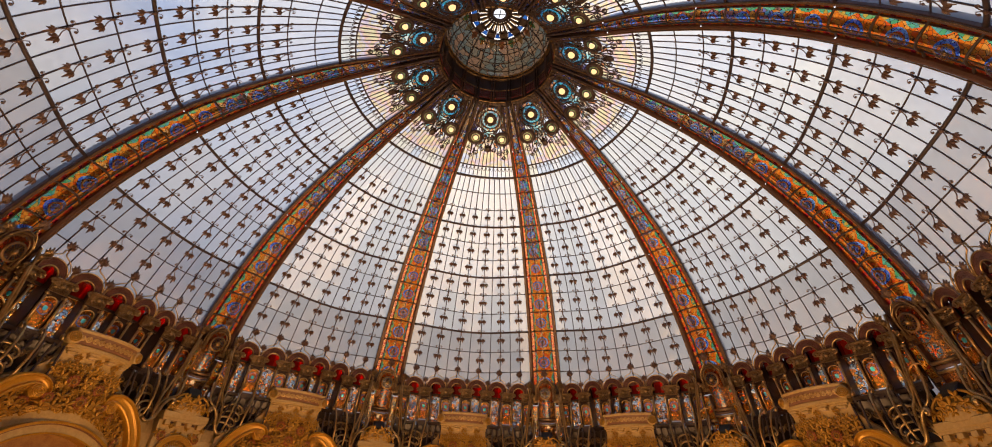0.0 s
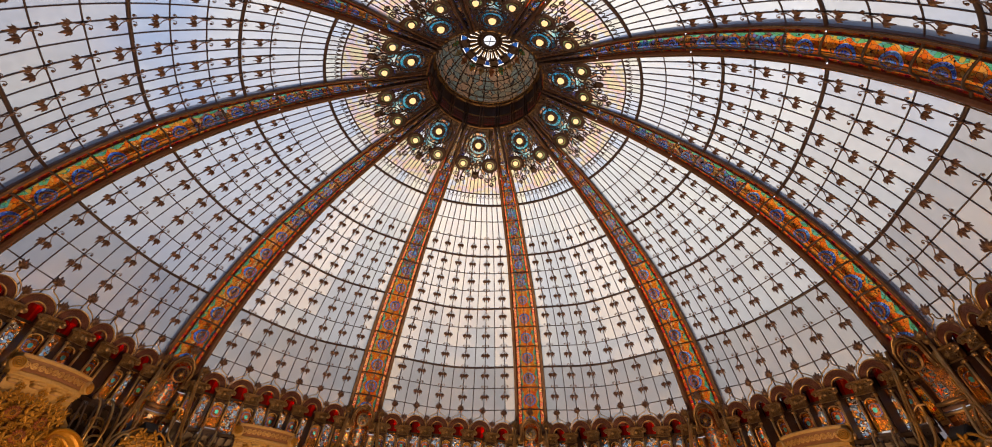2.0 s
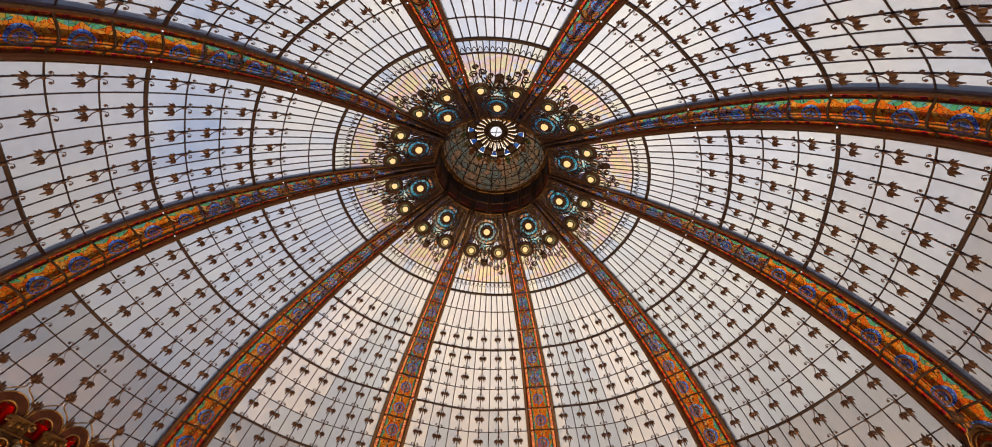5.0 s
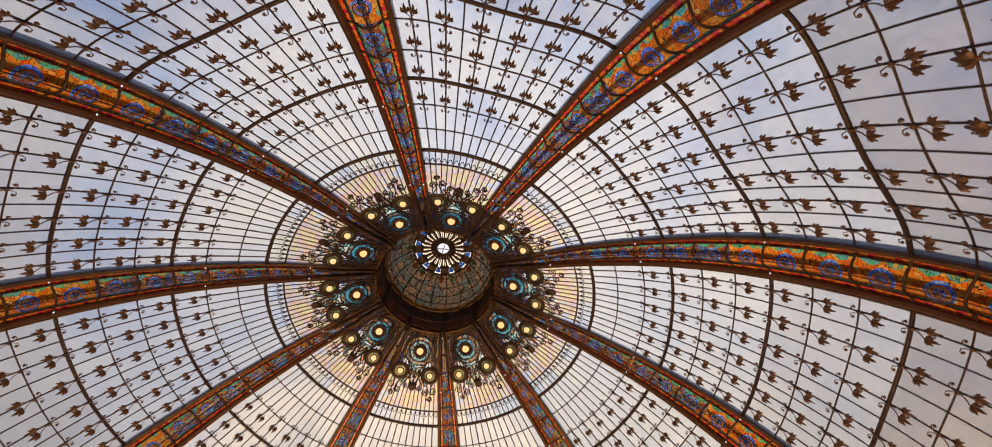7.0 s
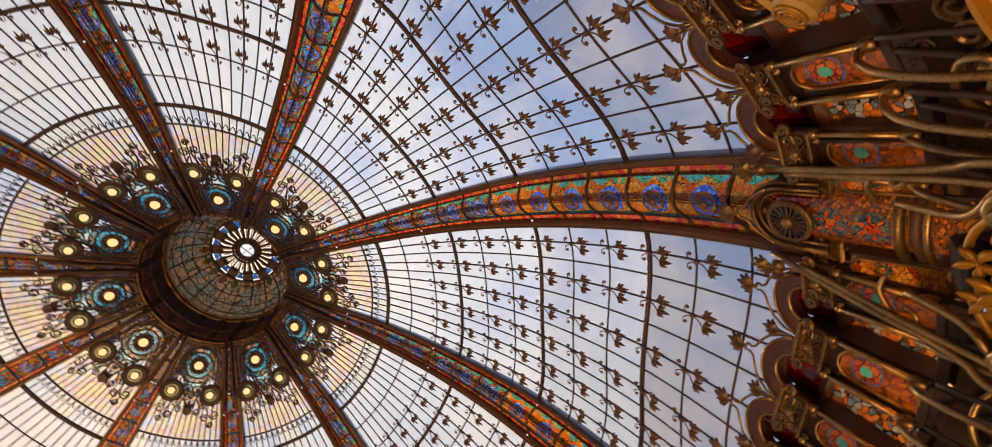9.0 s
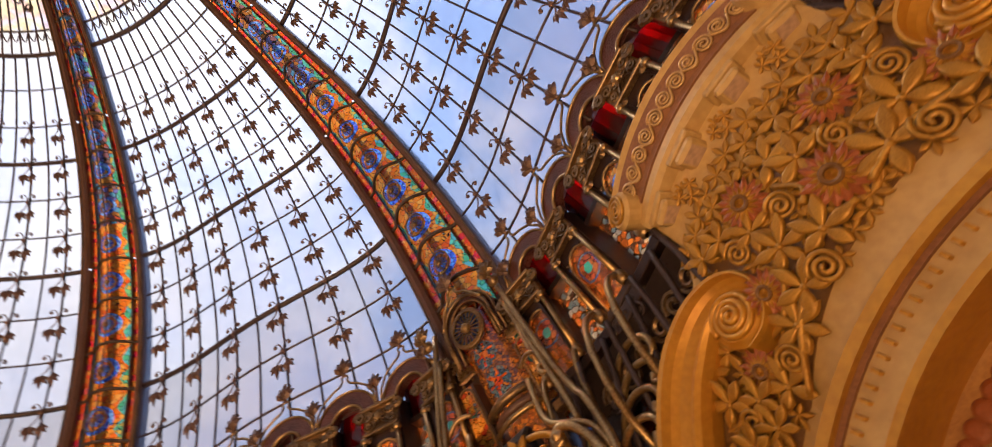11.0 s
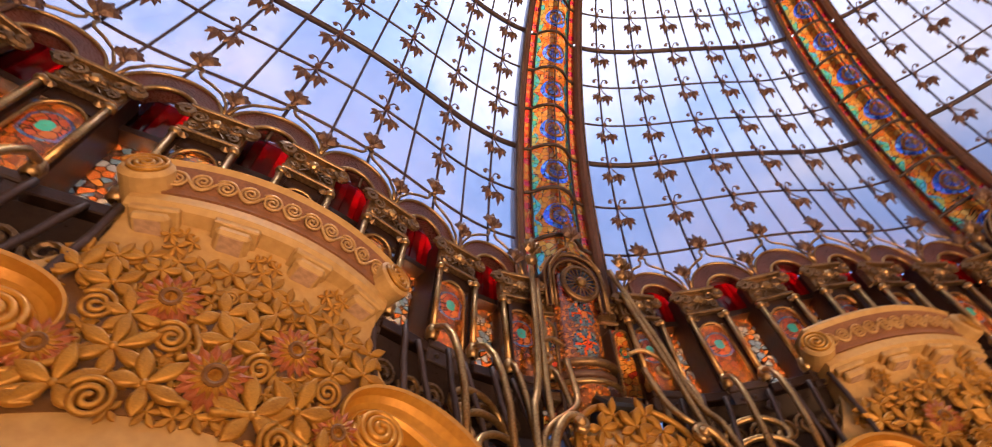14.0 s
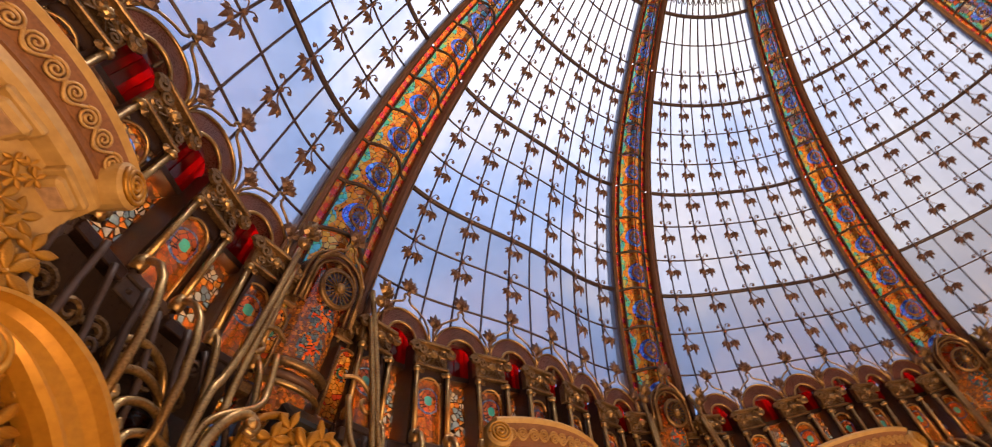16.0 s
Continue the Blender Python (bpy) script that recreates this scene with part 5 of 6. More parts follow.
# ---- lights in the passage behind the arcade ----
def make_passage_light():
    pa = thing("passage_light", "warm strip light in the passage behind the arcade", "light", "lights behind the arcade")
    angs = [radians(-17.4 + 34.8 * k / 12) for k in range(13)]
    put("housing", solid(*join([([Vector((r * math.cos(g), r * math.sin(g), z)) for r, z in ((12.42, 4.40), (12.42, 4.88), (13.0, 4.70), (13.0, 4.40)) for g in angs], [(a * 13 + k, a * 13 + k + 1, (a + 1) % 4 * 13 + k + 1, (a + 1) % 4 * 13 + k) for a in range(4) for k in range(12)])])), IRON, pa)
    tube("glass_tube", [(12.80 * math.cos(g), 12.80 * math.sin(g), 4.885) for g in angs], 0.045, PASSAGE, pa, 8)
    return pa


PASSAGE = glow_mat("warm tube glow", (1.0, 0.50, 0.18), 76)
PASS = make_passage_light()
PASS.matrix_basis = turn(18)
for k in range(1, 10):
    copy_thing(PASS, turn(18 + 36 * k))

# ---- gilded foliage pieces ----
def relief_leaf(points, ln, wd, spread):
    """Cast leaf of smooth pointed leaflets round one centre, each with a grooved midrib; points to -z, faces -x."""
    ps = []
    for k in range(points):
        t = (k / (points - 1) * 2 - 1) if points > 1 else 0
        q = ln * (1 - 0.22 * t * t)
        vs, fs = [], []
        for d, w in ((0.02, 0.10), (0.18, 0.42), (0.38, 0.84), (0.58, 1.0), (0.76, 0.78), (0.90, 0.36), (1.0, 0.02)):
            h = 0.03 + 0.034 * math.sin(math.pi * min(1, d * 0.95))
            for y, x in ((-1, 0.05), (-0.97, -0.35 * h), (-0.5, -h), (0, -0.62 * h), (0.5, -h), (0.97, -0.35 * h), (1, 0.05)):
                vs.append(Vector((x, y * w * wd * 0.5, -d * q)))
        for i in range(6):
            for j in range(6):
                o = i * 7 + j
                fs.append((o, o + 1, o + 8, o + 7))
        ps.append(moved((vs, fs), pose(0, 0, 0, t * spread, 0, 0)))
    ps.append(moved(lathe([(0.05, 0.03), (0.045, 0.06), (0.003, 0.085)], 7, "X"), pose(0, 0, 0, 0, 0, 180)))
    return join(ps)


LEAF5 = solid(*relief_leaf(5, 0.5, 0.205, 130), smooth=True)
LEAF7 = solid(*relief_leaf(6, 0.46, 0.165, 148), smooth=True)
CURL = solid(*join([sweep(spiral(2.3, 0.44, 0.05, 34), 0.07, 6)]), smooth=True)
PETALS = solid(*join([moved(leaf(1, 0.5, 0.19, 0, 0.03, 0.03), pose(0.03 * (k % 2), 0, 0, 22.5 * k, 0, 0)) for k in range(16)]))
INNERS = solid(*join([moved(leaf(1, 0.33, 0.10, 0, 0.02, 0.025), pose(-0.05, 0, 0, 22.5 * k + 11, 0, 0)) for k in range(16)]))
EYE = solid(*moved(lathe([(0.17, 0.0), (0.17, 0.07), (0.14, 0.10), (0.10, 0.08), (0.08, 0.0), (0.003, -0.01)], 14, "X"), pose(-0.04, 0, 0, 0, 0, 180)))


FARFLOWER = solid(*join([([v.co.copy() for v in me.vertices], [tuple(p.vertices) for p in me.polygons]) for me in (PETALS, INNERS, EYE)]))
for q in (REDPAINT, GOLD, GROUND):
    FARFLOWER.materials.append(q)
for j, p in enumerate(FARFLOWER.polygons):
    p.material_index = 0 if j < len(PETALS.polygons) else 1 if j < len(PETALS.polygons) + len(INNERS.polygons) else 2


def flower_parts(parent, m, near=True):
    if not near:
        return put("flower", FARFLOWER, None, parent, "red painted plaster flower", m=m)
    f = put("flower", PETALS, REDPAINT, parent, "red painted plaster flower", m=m)
    put("inner_petals", INNERS, GOLD, f)
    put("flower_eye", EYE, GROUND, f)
    return f


# ---- consoles below the pilasters ----
def make_console():
    co = thing("gilded_console", "cream console block with gilded foliage and brackets", "console", "consoles under the ribs")
    put("shelf", solid(*join([block(10.95, 11.5, -0.72, 0.72, Z0 - 4.90, Z0 - 4.70, 0.02), block(10.97, 11.5, -0.69, 0.69, Z0 - 4.97, Z0 - 4.90)])), CREAM, co)
    put("bed", solid(*block(11.10, 11.6, -0.72, 0.72, Z0 - 6.4, Z0 - 4.97)), CREAM, co)
    for k in range(4):
        y = -0.51 + 0.34 * k
        b = put("bracket_block", solid(*block(10.97, 11.12, -0.08, 0.08, -0.13, 0.0, 0.01)), CREAM, co, m=pose(0, y, Z0 - 4.975))
        put("bracket_inlay", solid(*block(10.985, 11.10, -0.06, 0.06, -0.140, -0.128)), OCHRE, b)
        if k < 3:
            put("bead_panel", solid(*block(11.08, 11.11, -0.07, 0.07, -0.07, -0.01, 0.004)), BROWN, co, m=pose(0, y + 0.17, Z0 - 4.98))
    put("mound", solid(*lathe([(0.01, -0.10), (0.60, -0.10), (0.60, 0.10), (0.48, 0.30), (0.30, 0.44), (0.01, 0.50)], 20)), CREAM, co, m=pose(11.22, 0, Z0 - 4.66) @ Matrix.Diagonal((0.50, 1, 1, 1)))
    rnd = random.Random(5)
    for y, z, s, a in ((-0.54, -4.52, 0.34, 140), (-0.28, -4.40, 0.40, 20), (0.04, -4.42, 0.42, 200), (0.34, -4.40, 0.40, 320), (0.56, -4.54, 0.32, 240), (-0.44, -4.60, 0.32, 100), (-0.14, -4.26, 0.36, 160), (0.20, -4.28, 0.36, 190), (0.42, -4.60, 0.32, -100), (0.02, -4.58, 0.30, 180), (-0.22, -4.60, 0.26, 170), (0.22, -4.60, 0.26, 150)):
        put("leaf", LEAF5, GOLD, co, m=pose(10.90 + 0.22 * abs(y), y, Z0 + z, a, -18, 0) @ Matrix.Diagonal((s, s, s, 1)))
    for y, z, s in ((-0.55, -4.55, 0.12), (0.58, -4.56, 0.12), (0.14, -4.52, 0.10)):
        put("curl", CURL, GOLD, co, m=pose(10.94, y, Z0 + z, 90 * y) @ Matrix.Diagonal((s, s, s, 1)))
    for s in (-1, 1):
        tube("mound_band", [pil(x, s * y, z) for x, y, z in smooth_path([(10.98, 0.66, -4.68), (10.98, 0.56, -4.36), (10.99, 0.36, -4.18), (10.99, 0.12, -4.12), (10.99, 0.0, -4.14)])], 0.035, GOLD, co, 6)
    for k in range(9):
        y = -0.66 + 0.165 * k
        z = -5.26 + 0.14 * math.cos(k * 2.1)
        s = 0.26 + 0.06 * math.sin(k * 1.7)
        put("leaf", LEAF5 if k % 3 else LEAF7, GOLD, co, m=pose(11.05, y, Z0 + z, rnd.uniform(0, 360), rnd.uniform(-15, 15), 0) @ Matrix.Diagonal((s, s, s, 1)))
    flower_parts(co, pose(11.04, 0.52, Z0 - 5.42) @ Matrix.Diagonal((0.3, 0.3, 0.3, 1)))
    flower_parts(co, pose(11.04, -0.52, Z0 - 5.42) @ Matrix.Diagonal((0.3, 0.3, 0.3, 1)))
    # fluted fan niche
    c = pose(11.06, 0, Z0 - 5.95)
    put("niche_ring", solid(*join([half_ring(0.46, 0.60, -0.04, 0.06, 20, 0.3), sweep(arc_pts(0.60, 0, 0, 180, 20, -0.04), 0.03, 6)])), OCHRE, co, m=c)
    for k in range(16):
        g = radians(5 + 170 * (k + 0.5) / 16)
        tube("flute", [c @ Vector((0.0, 0.47 * math.cos(g), 0.47 * math.sin(g))), c @ Vector((0.05, 0.30 * math.cos(g), 0.30 * math.sin(g)))], 0.035, GOLD, co, 5)
    put("niche_back", solid(*block(11.085, 11.095, -0.32, 0.32, Z0 - 6.25, Z0 - 5.64)), LILAC, co)
    return co


CON = make_console()
for k in range(1, 10):
    copy_thing(CON, turn(36 * k))

# ---- golden pediments ----
def ped_x(y):
    """Radius of the relief panel's face at y across."""
    return 10.64 + 0.17 * min(1.6, (y / 0.95) ** 2)


def bowed(rows, ys, depth):
    """Solid bent along x(y): rows of (dx, z) form the front outline, closed at the back."""
    vs, fs = [], []
    n = len(rows)
    for y, base in ys:
        vs += [Vector((base + dx, y, Z0 + z)) for dx, z in rows] + [Vector((base + depth, y, Z0 + rows[-1][1])), Vector((base + depth, y, Z0 + rows[0][1]))]
    m = n + 2
    for i in range(len(ys) - 1):
        for k in range(m):
            q = (k + 1) % m
            fs.append((i * m + k, i * m + q, i * m + m + q, i * m + m + k))
    fs += [tuple(reversed(range(m))), tuple(range((len(ys) - 1) * m, len(ys) * m))]
    return vs, fs


def cor_x(y):
    return 10.365 + 0.215 * (y / 0.95) ** 2


def make_pediment(near):
    ped = thing("gilded_pediment", "gilded plaster pediment with curved cornice, volutes and foliage", "pediment", "pediments round the hall")
    ys = [(-0.95 + 0.1 * k, cor_x(-0.95 + 0.1 * k)) for k in range(20)]
    # cornice: cap moulding, frieze band, lower moulding
    put("cornice", solid(*bowed([(0.10, -3.38), (-0.08, -3.39), (-0.10, -3.43), (-0.07, -3.47), (0.05, -3.77), (0.015, -3.785), (0.015, -3.87), (0.06, -3.90), (0.14, -3.905)], ys, 0.55)), CREAM, ped)
    put("frieze", solid(*bowed([(-0.072, -3.485), (0.038, -3.76)], [(y, b) for y, b in ys[1:-1]], 0.01)), FRIEZE, ped)
    wave, scrolls = [], []
    for k in range(0, 141):
        y = -0.86 + 1.72 * k / 140
        h = 0.065 * math.sin(k / 140 * 11 * math.pi)
        wave.append((cor_x(y) - 0.035 - 0.4 * h, y, Z0 - 3.622 + h))
    tube("vine", wave, 0.013, GILT, ped, 5)
    fc = solid(*sweep(spiral(2.4, 0.078, 0.010, 28), 0.011, 5), smooth=True)
    for k in range(11):
        y = -0.86 + 1.72 * (k + 0.5) / 11
        at = pose(cor_x(y) - 0.040, y, Z0 - 3.62 - 0.012 * (-1) ** k, 0, 0, -25 * y) @ pose(0, 0, 0, 0, -21, 0) @ pose(0, 0, 0, 180 * (k % 2) + 30, 0, 0)
        if near:
            put("frieze_curl", fc, GILT, ped, m=at)
        else:
            scrolls.append(([at @ v.co for v in fc.vertices], [tuple(p.vertices) for p in fc.polygons]))
    if scrolls:
        tagged(put("frieze_relief", solid(*join(scrolls)), GILT, ped), kind="stuff")
    for s in (-1, 1):
        m = pose(cor_x(0.95) - 0.10, s * 0.96, Z0 - 3.645, 0, 0, -s * 22)
        end = put("scroll_end", solid(*join([lathe([(0.003, -0.02), (0.14, -0.03), (0.168, 0.0), (0.168, 0.40), (0.003, 0.40)], 24, "X")])), CREAM, ped, m=m)
        put("scroll_line", solid(*sweep([p * 1.0 for p in spiral(3.0, 0.145, 0.015, 44, s)], 0.018, 5), smooth=True), GOLD, end, m=pose(-0.04, 0, 0))
    # corbels and neck
    for y in (-0.78, -0.28, 0.28, 0.78):
        m = pose(cor_x(y) + 0.02, y, Z0 - 3.88, 0, 0, -26 * y)
        c = put("corbel", solid(*join([block(0.02, 0.36, -0.15, 0.15, -0.075, -0.01, 0.012), block(0.035, 0.36, -0.115, 0.115, -0.155, -0.070, 0.025)])), CREAM, ped, m=m)
        put("corbel_inlay", solid(*block(0.065, 0.22, -0.075, 0.075, -0.161, -0.150)), INLAY, c)
    ny = [(-0.92 + 0.092 * k, ped_x(-0.92 + 0.092 * k)) for k in range(21)]
    put("neck", solid(*bowed([(-0.10, -3.88), (-0.085, -3.96), (-0.045, -4.07), (-0.01, -4.2), (0.0, -4.35)], ny, 0.5)), CREAM, ped)
    # panel behind the foliage, widening to the shoulders, with the arch cut out below
    py = [-2.3 + 0.05 * k for k in range(93)]
    rows_top = lambda y: -4.3 - 0.02 if abs(y) < 0.9 else -4.02 - 0.48 * (1 - math.exp(-(abs(y) - 0.9) / 0.21)) - 0.16 * (abs(y) - 0.9) - 0.26 * (abs(y) - 0.9) ** 2
    leaf_z = lambda y: -7.97 + math.sqrt(max(0.0, 2.62 ** 2 - y * y))
    arch_z = lambda y: -7.97 + math.sqrt(max(0.0, 2.40 ** 2 - y * y))
    vs, fs = [], []
    for y in py:
        x = ped_x(max(-1.1, min(1.1, y))) + 0.02
        t, b = rows_top(y), min(arch_z(y), rows_top(y) - 0.05)
        vs += [Vector((x, y, Z0 + t)), Vector((x, y, Z0 + b)), Vector((x + 0.4, y, Z0 + b)), Vector((x + 0.4, y, Z0 + t))]
    for i in range(len(py) - 1):
        for k in range(4):
            q = (k + 1) % 4
            fs.append((i * 4 + k, i * 4 + q, i * 4 + 4 + q, i * 4 + 4 + k))
    put("panel", solid(vs, fs), CREAM, ped)
    # dark sheet over the panel paints in the shade between the leaves
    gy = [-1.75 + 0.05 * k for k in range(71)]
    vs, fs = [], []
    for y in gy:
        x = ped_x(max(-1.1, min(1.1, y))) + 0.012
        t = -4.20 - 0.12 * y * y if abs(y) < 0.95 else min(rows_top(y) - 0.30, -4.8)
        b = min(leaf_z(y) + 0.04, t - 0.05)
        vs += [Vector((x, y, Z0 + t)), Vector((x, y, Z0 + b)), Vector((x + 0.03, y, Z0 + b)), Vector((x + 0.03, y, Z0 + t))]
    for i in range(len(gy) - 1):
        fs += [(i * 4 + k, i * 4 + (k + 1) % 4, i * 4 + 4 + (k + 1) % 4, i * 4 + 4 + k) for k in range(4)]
    put("shaded_relief_ground", solid(vs, fs), GROUND, ped)
    # hood mouldings that end in volutes
    for s in (-1, 1):
        path = smooth_path([(0.99, -5.13), (0.84, -5.105), (0.74, -5.0), (0.725, -4.88), (0.79, -4.75), (0.92, -4.68), (1.10, -4.67), (1.30, -4.73), (1.52, -4.86), (1.74, -5.08), (1.93, -5.35), (2.06, -5.63), (2.14, -5.95), (2.18, -6.4), (2.18, -7.2)], 9)
        prof = ((0.0, 0.15), (-0.13, 0.15), (-0.165, 0.125), (-0.165, 0.09), (-0.11, 0.065), (-0.08, 0.02), (-0.06, -0.04), (-0.065, -0.065), (-0.11, -0.085), (-0.12, -0.11), (-0.10, -0.14), (-0.03, -0.16), (0.06, -0.16), (0.2, 0.0))
        vs, fs = [], []
        k = len(prof)
        for i, p in enumerate(path):
            a, b = path[max(i - 1, 0)], path[min(i + 1, len(path) - 1)]
            d = Vector((b[0] - a[0], b[1] - a[1])).normalized()
            n = Vector((-d.y, d.x))
            w = 0.26 + 0.97 * min(1, max(0, i - 22) / 45)
            for x, h in prof:
                q = Vector((p[0], p[1])) + n * h * w
                vs.append(Vector((10.80 + x, s * (q.x + 0.05), Z0 + q.y - 0.085)))
        for i in range(len(path) - 1):
            for j in range(k):
                q = (j + 1) % k
                f = (i * k + j, i * k + q, i * k + k + q, i * k + k + j)
                fs.append(f if s > 0 else f[::-1])
        fs += [tuple(range(k)), tuple(range((len(path) - 1) * k, len(path) * k))]
        put("hood_moulding", solid(vs, fs, smooth=False), OCHRE, ped, "ochre gilt hood moulding")
        m = pose(10.715, s * 1.0, Z0 - 4.995)
        vol = put("volute", solid(*lathe([(0.003, -0.055), (0.08, -0.045), (0.155, -0.02), (0.19, 0.02), (0.195, 0.25), (0.003, 0.25)], 28, "X"), smooth=False), OCHRE, ped, "ochre volute with spiral relief", m=m)
        put("volute_spiral", solid(*sweep([p - Vector((0.03 + 0.035 * (1 - p.length / 0.17), 0, 0)) for p in spiral(3.4, 0.168, 0.012, 60, s)], 0.021, 6), smooth=True), OCHRE, vol)
    # foliage relief
    rnd = random.Random(11)
    far = []
    def relief(me, m):
        if near:
            put("curl" if me == CURL else "leaf", me, GOLD, ped, m=m)
        else:
            far.append(([m @ v.co for v in me.vertices], [tuple(p.vertices) for p in me.polygons]))
    used = []
    for y, z, s in ((-0.36, -4.70, 0.33), (0.38, -4.63, 0.35), (0.0, -5.08, 0.38), (-0.72, -5.12, 0.30), (0.74, -5.10, 0.30), (1.15, -5.28, 0.30), (-1.15, -5.28, 0.30), (1.62, -5.86, 0.30), (-1.62, -5.86, 0.30)):
        flower_parts(ped, pose(ped_x(y) - 0.08, y, Z0 + z, rnd.uniform(0, 30), -16, -12 * y) @ Matrix.Diagonal((s, s, s, 1)), near)
        used.append((y, z, s * 0.42))
    for y, z, s in ((-0.20, -4.93, 0.20), (0.27, -4.90, 0.21), (-0.62, -4.88, 0.21), (0.66, -4.78, 0.21), (0.10, -4.48, 0.12), (-0.40, -5.32, 0.22), (0.42, -5.34, 0.22), (1.05, -4.99, 0.2), (-1.05, -4.99, 0.2), (1.42, -5.42, 0.22), (-1.42, -5.42, 0.22), (-0.95, -5.40, 0.2), (0.95, -5.42, 0.2)):
        relief(CURL, pose(ped_x(y) - 0.08, y, Z0 + z, rnd.uniform(0, 360), -18, -12 * y) @ Matrix.Diagonal((s, s * (1 if y > 0 else -1), s, 1)))
        used.append((y, z, s * 0.42))
    def inside(y, z, r):
        if z - r * 0.5 < leaf_z(y):
            return False
        if z > -4.24:
            return False
        if z > -4.40:
            return abs(y) < 0.62 + 1.2 * (-4.08 - z)
        if z > -4.62:
            return abs(y) < 0.98 - r * 0.4
        if z > -5.08:
            return abs(y) < 0.70 - r * 0.3 or (1.22 < abs(y) < 1.36 + 0.8 * (-4.9 - z))
        return abs(y) < 1.30 + 0.75 * (-4.98 - z)
    for tries in range(4200):
        z = -4.10 - 2.1 * rnd.random()
        y = rnd.uniform(-1.8, 1.8)
        s = 0.20 + 0.23 * min(1, max(0, (-4.1 - z) / 0.7)) + rnd.uniform(-0.04, 0.05)
        s *= 0.8 if abs(y) > 1.1 else 1
        r = s * 0.38
        if not inside(y, z, r) or any((y - a) ** 2 + (z - b) ** 2 < (r + c) ** 2 * 0.40 for a, b, c in used):
            continue
        used.append((y, z, r))
        relief(LEAF5 if rnd.random() < 0.75 else LEAF7, pose(ped_x(max(-1.1, min(1.1, y))) - 0.05 - rnd.uniform(0, 0.03), y, Z0 + z, 180 + rnd.gauss(0, 60), -14 + rnd.uniform(-4, 4), -12 * y + rnd.uniform(-4, 4)) @ Matrix.Diagonal((s * 0.72, s, s, 1)))
    for tries in range(1500):
        z = -4.12 - 1.7 * rnd.random()
        y = rnd.uniform(-1.7, 1.7)
        s = rnd.uniform(0.15, 0.21)
        r = s * 0.3
        if not inside(y, z, r) or any((y - a) ** 2 + (z - b) ** 2 < (r + c * 0.6) ** 2 * 0.5 for a, b, c in used):
            continue
        used.append((y, z, r))
        relief(LEAF5, pose(ped_x(max(-1.1, min(1.1, y))) - 0.01, y, Z0 + z, rnd.uniform(0, 360), -12 + rnd.uniform(-5, 5), rnd.uniform(-5, 5)) @ Matrix.Diagonal((s, s, s, 1)))
    for y in (-0.53, 0.0, 0.53):
        for dy, dz, a, s in ((-0.07, 0.0, 60, 0.15), (0.07, 0.0, -60, 0.15), (0, -0.10, 0, 0.16), (0, 0.05, 180, 0.12)):
            relief(LEAF5, pose(ped_x(y) - 0.10, y + dy, Z0 - 4.07 + dz, a, -30, 0) @ Matrix.Diagonal((s, s, s, 1)))
    if far:
        tagged(put("foliage", solid(*join(far)), GOLD, ped), kind="stuff")
    for s in (-1, 1):
        for path in (((0.05, -5.25), (0.30, -5.20), (0.60, -5.28), (0.85, -5.42), (1.05, -5.58)), ((0.50, -4.95), (0.60, -5.12), (0.80, -5.25), (1.05, -5.22), (1.30, -5.40)), ((0.20, -4.75), (0.12, -4.92), (0.2, -5.0))):
            tube("stem", [(ped_x(min(1.1, y)) - 0.05, s * y, Z0 + z) for y, z in [(q.x, q.y) for q in smooth_path([(a, b, 0) for a, b in path])]], 0.022, GOLD, ped, 5)
    # archivolt bands
    def band(name, r0, r1, x0, x1, m, n=40, lim=68):
        vs, fs = [], []
        for i in range(n + 1):
            g = radians(90 - lim + 2 * lim * i / n)
            for x, r in ((x0, r0), (x0, r1), (x1, r1), (x1, r0)):
                vs.append(Vector((x, r * math.cos(g), Z0 - 7.97 + r * math.sin(g))))
        for i in range(n):
            for k in range(4):
                q = (k + 1) % 4
                fs.append((i * 4 + k, i * 4 + q, i * 4 + 4 + q, i * 4 + 4 + k))
        return put(name, solid(vs, fs), m, ped)
    band("archivolt_bead", 2.36, 2.42, 10.62, 10.95, OCHRE)
    band("archivolt_line", 2.33, 2.36, 10.66, 10.95, FRIEZE)
    band("archivolt", 2.16, 2.33, 10.68, 11.2, CREAM)
    band("archivolt_bead", 2.12, 2.16, 10.66, 11.2, OCHRE)
    vs = [Vector((10.98, 0, Z0 - 7.97))] + [Vector((10.98, 2.14 * math.cos(radians(20 + 140 * k / 30)), Z0 - 7.97 + 2.14 * math.sin(radians(20 + 140 * k / 30)))) for k in range(31)]
    put("tympanum", solid(vs, [(0, k + 1, k + 2) for k in range(30)]), TYMP, ped, "red-brown mosaic tympanum")
    if not near:
        return ped
    dent = solid(*block(-0.02, 0.02, -0.010, 0.010, -0.022, 0.022, 0.003))
    for k in range(56):
        g = radians(38 + 104 * (k + 0.5) / 56)
        put("dentil", dent, OCHRE, ped, m=pose(10.67, 2.28 * math.cos(g), Z0 - 7.97 + 2.28 * math.sin(g), math.degrees(g) - 90, 0, 0))
    for k in range(30):
        g = radians(50 + 80 * (k + 0.5) / 30)
        for r, q in ((2.02, 0.055), (1.86, 0.07), (1.68, 0.06)):
            gg = g + (0.02 if r == 1.86 else 0)
            put("mosaic_disc", DISC, REDPAINT, ped, m=pose(10.975, r * math.cos(gg), Z0 - 7.97 + r * math.sin(gg)) @ Matrix.Diagonal((1, q, q, 1)))
    return ped


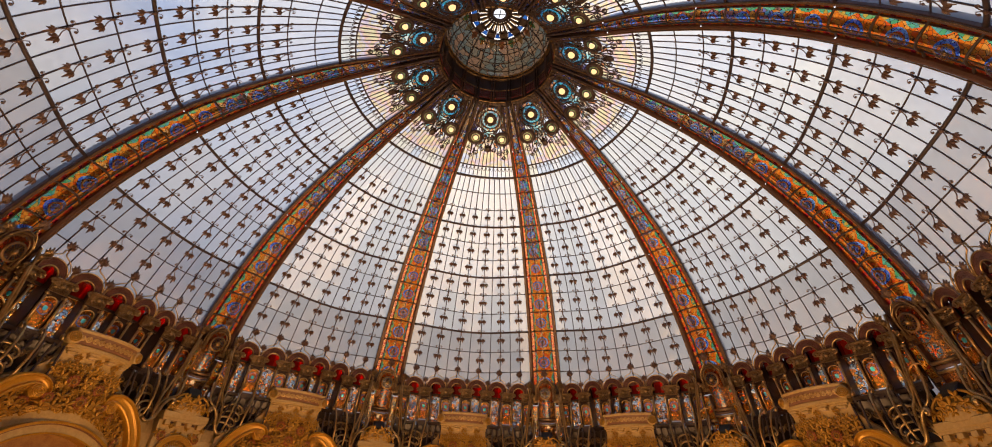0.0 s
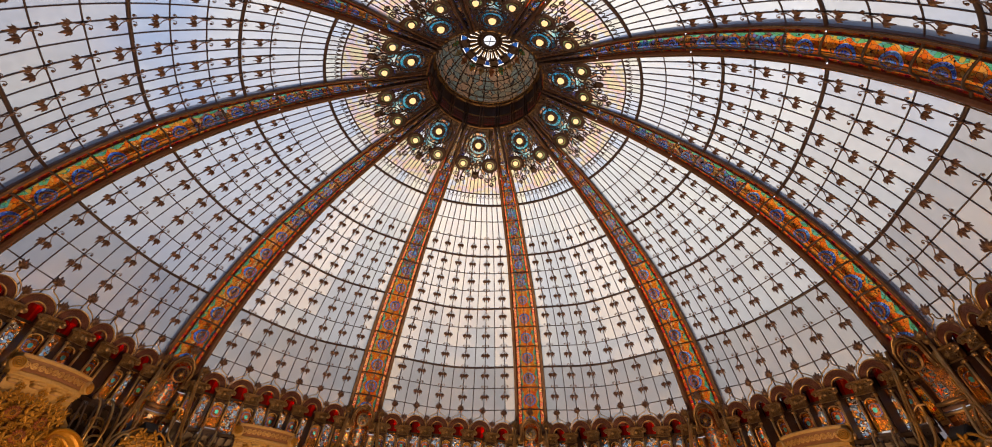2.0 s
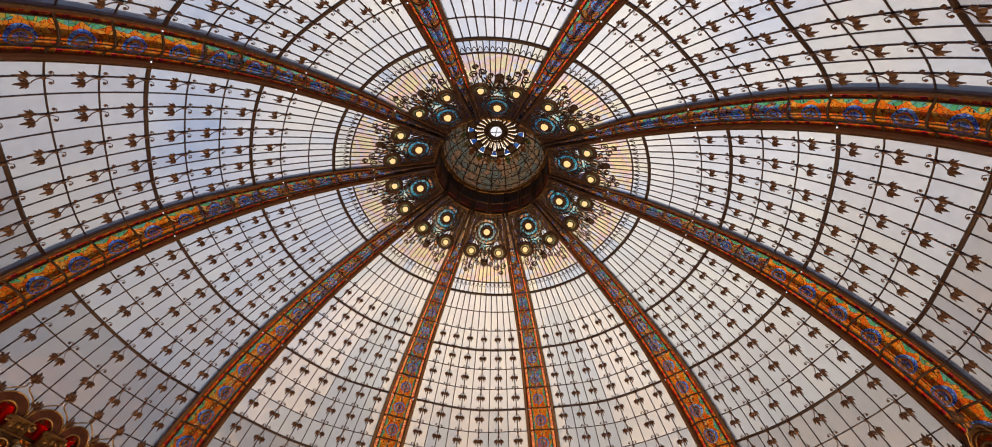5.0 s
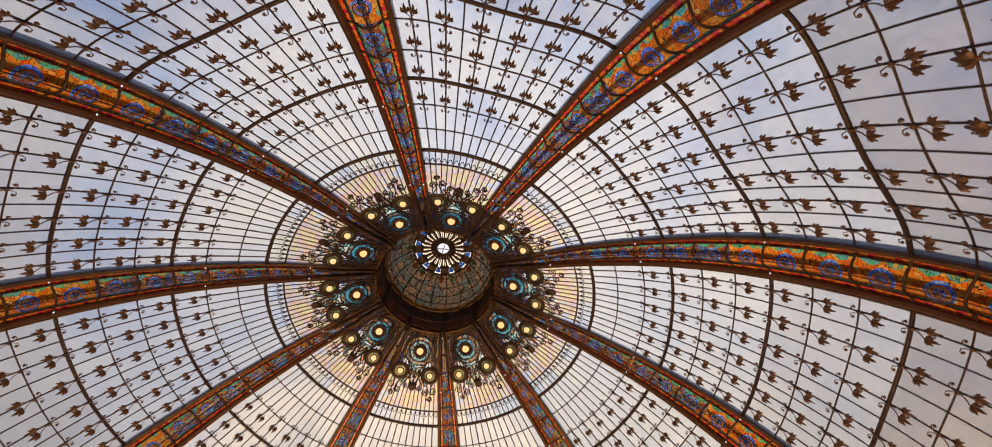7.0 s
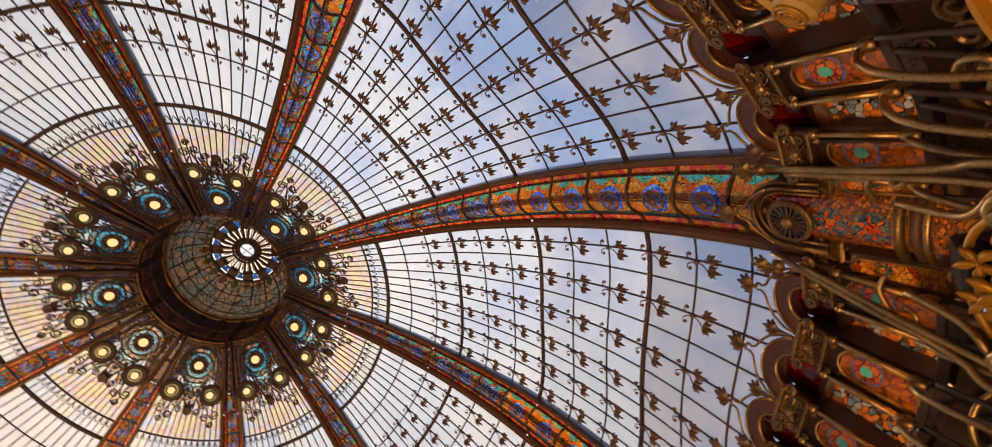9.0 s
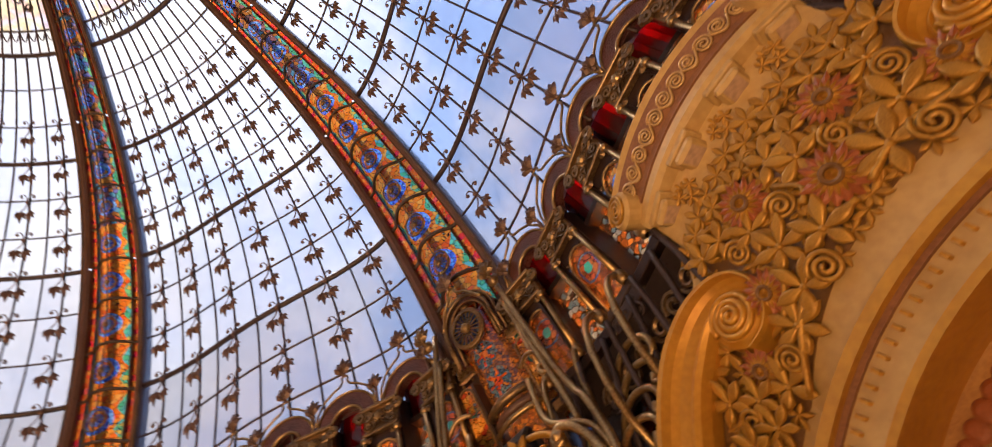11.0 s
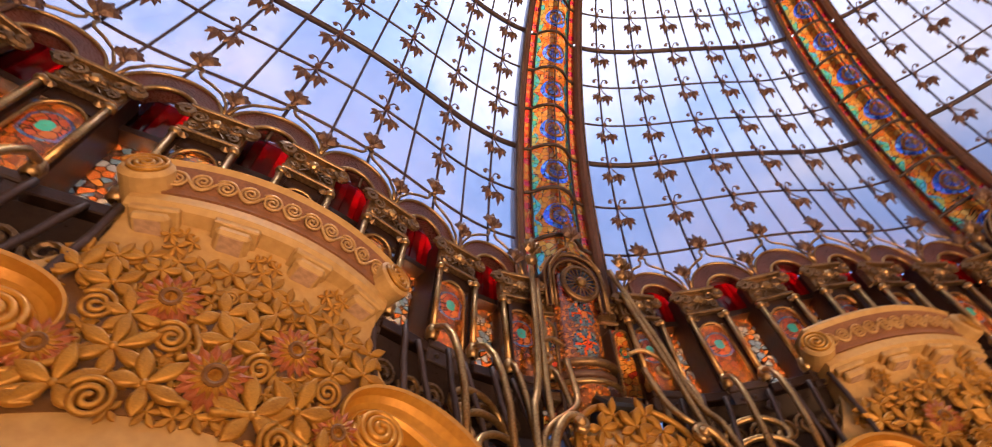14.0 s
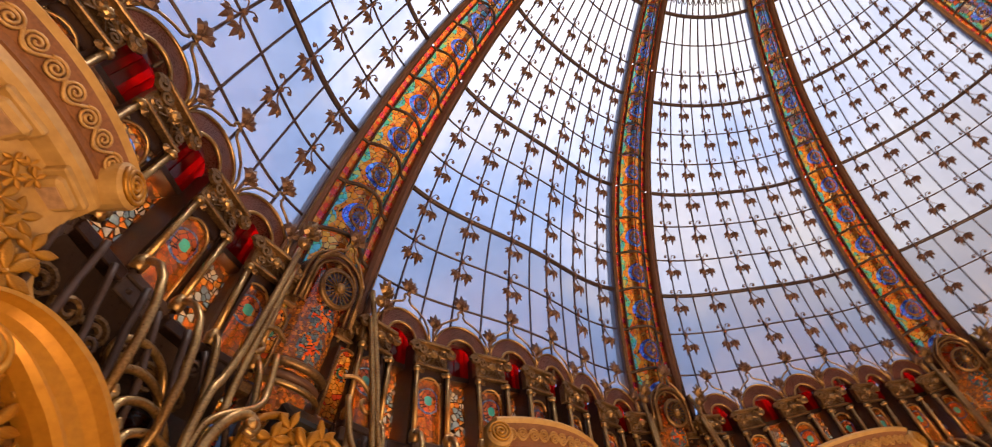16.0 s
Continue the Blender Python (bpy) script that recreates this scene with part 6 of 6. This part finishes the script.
GILT = mat("pale gilt relief", (0.62, 0.39, 0.14), 0.4, 0.3, 30, color2=(0.44, 0.25, 0.08))
FRIEZE = mat("red-brown frieze paint", (0.30, 0.135, 0.055), 0.55, 0.0, 30, color2=(0.18, 0.075, 0.032))
INLAY = mat("rose-brown inlay", (0.56, 0.36, 0.22), 0.6, 0.0, 20)
TYMP = mat("ochre mosaic ground", (0.50, 0.26, 0.07), 0.5, 0.1, 40, color2=(0.30, 0.12, 0.04))
DISC = solid(*lathe([(0.003, -0.02), (0.5, -0.02), (0.8, -0.012), (1.0, 0.0)], 12, "X"))
PED = make_pediment(True)
PED.matrix_basis = turn(90)
PEDFAR = make_pediment(False)
PEDFAR.matrix_basis = turn(18)
for k in (1, 3, 4, 5, 6, 7, 8, 9):
    copy_thing(PEDFAR, turn(18 + 36 * k))
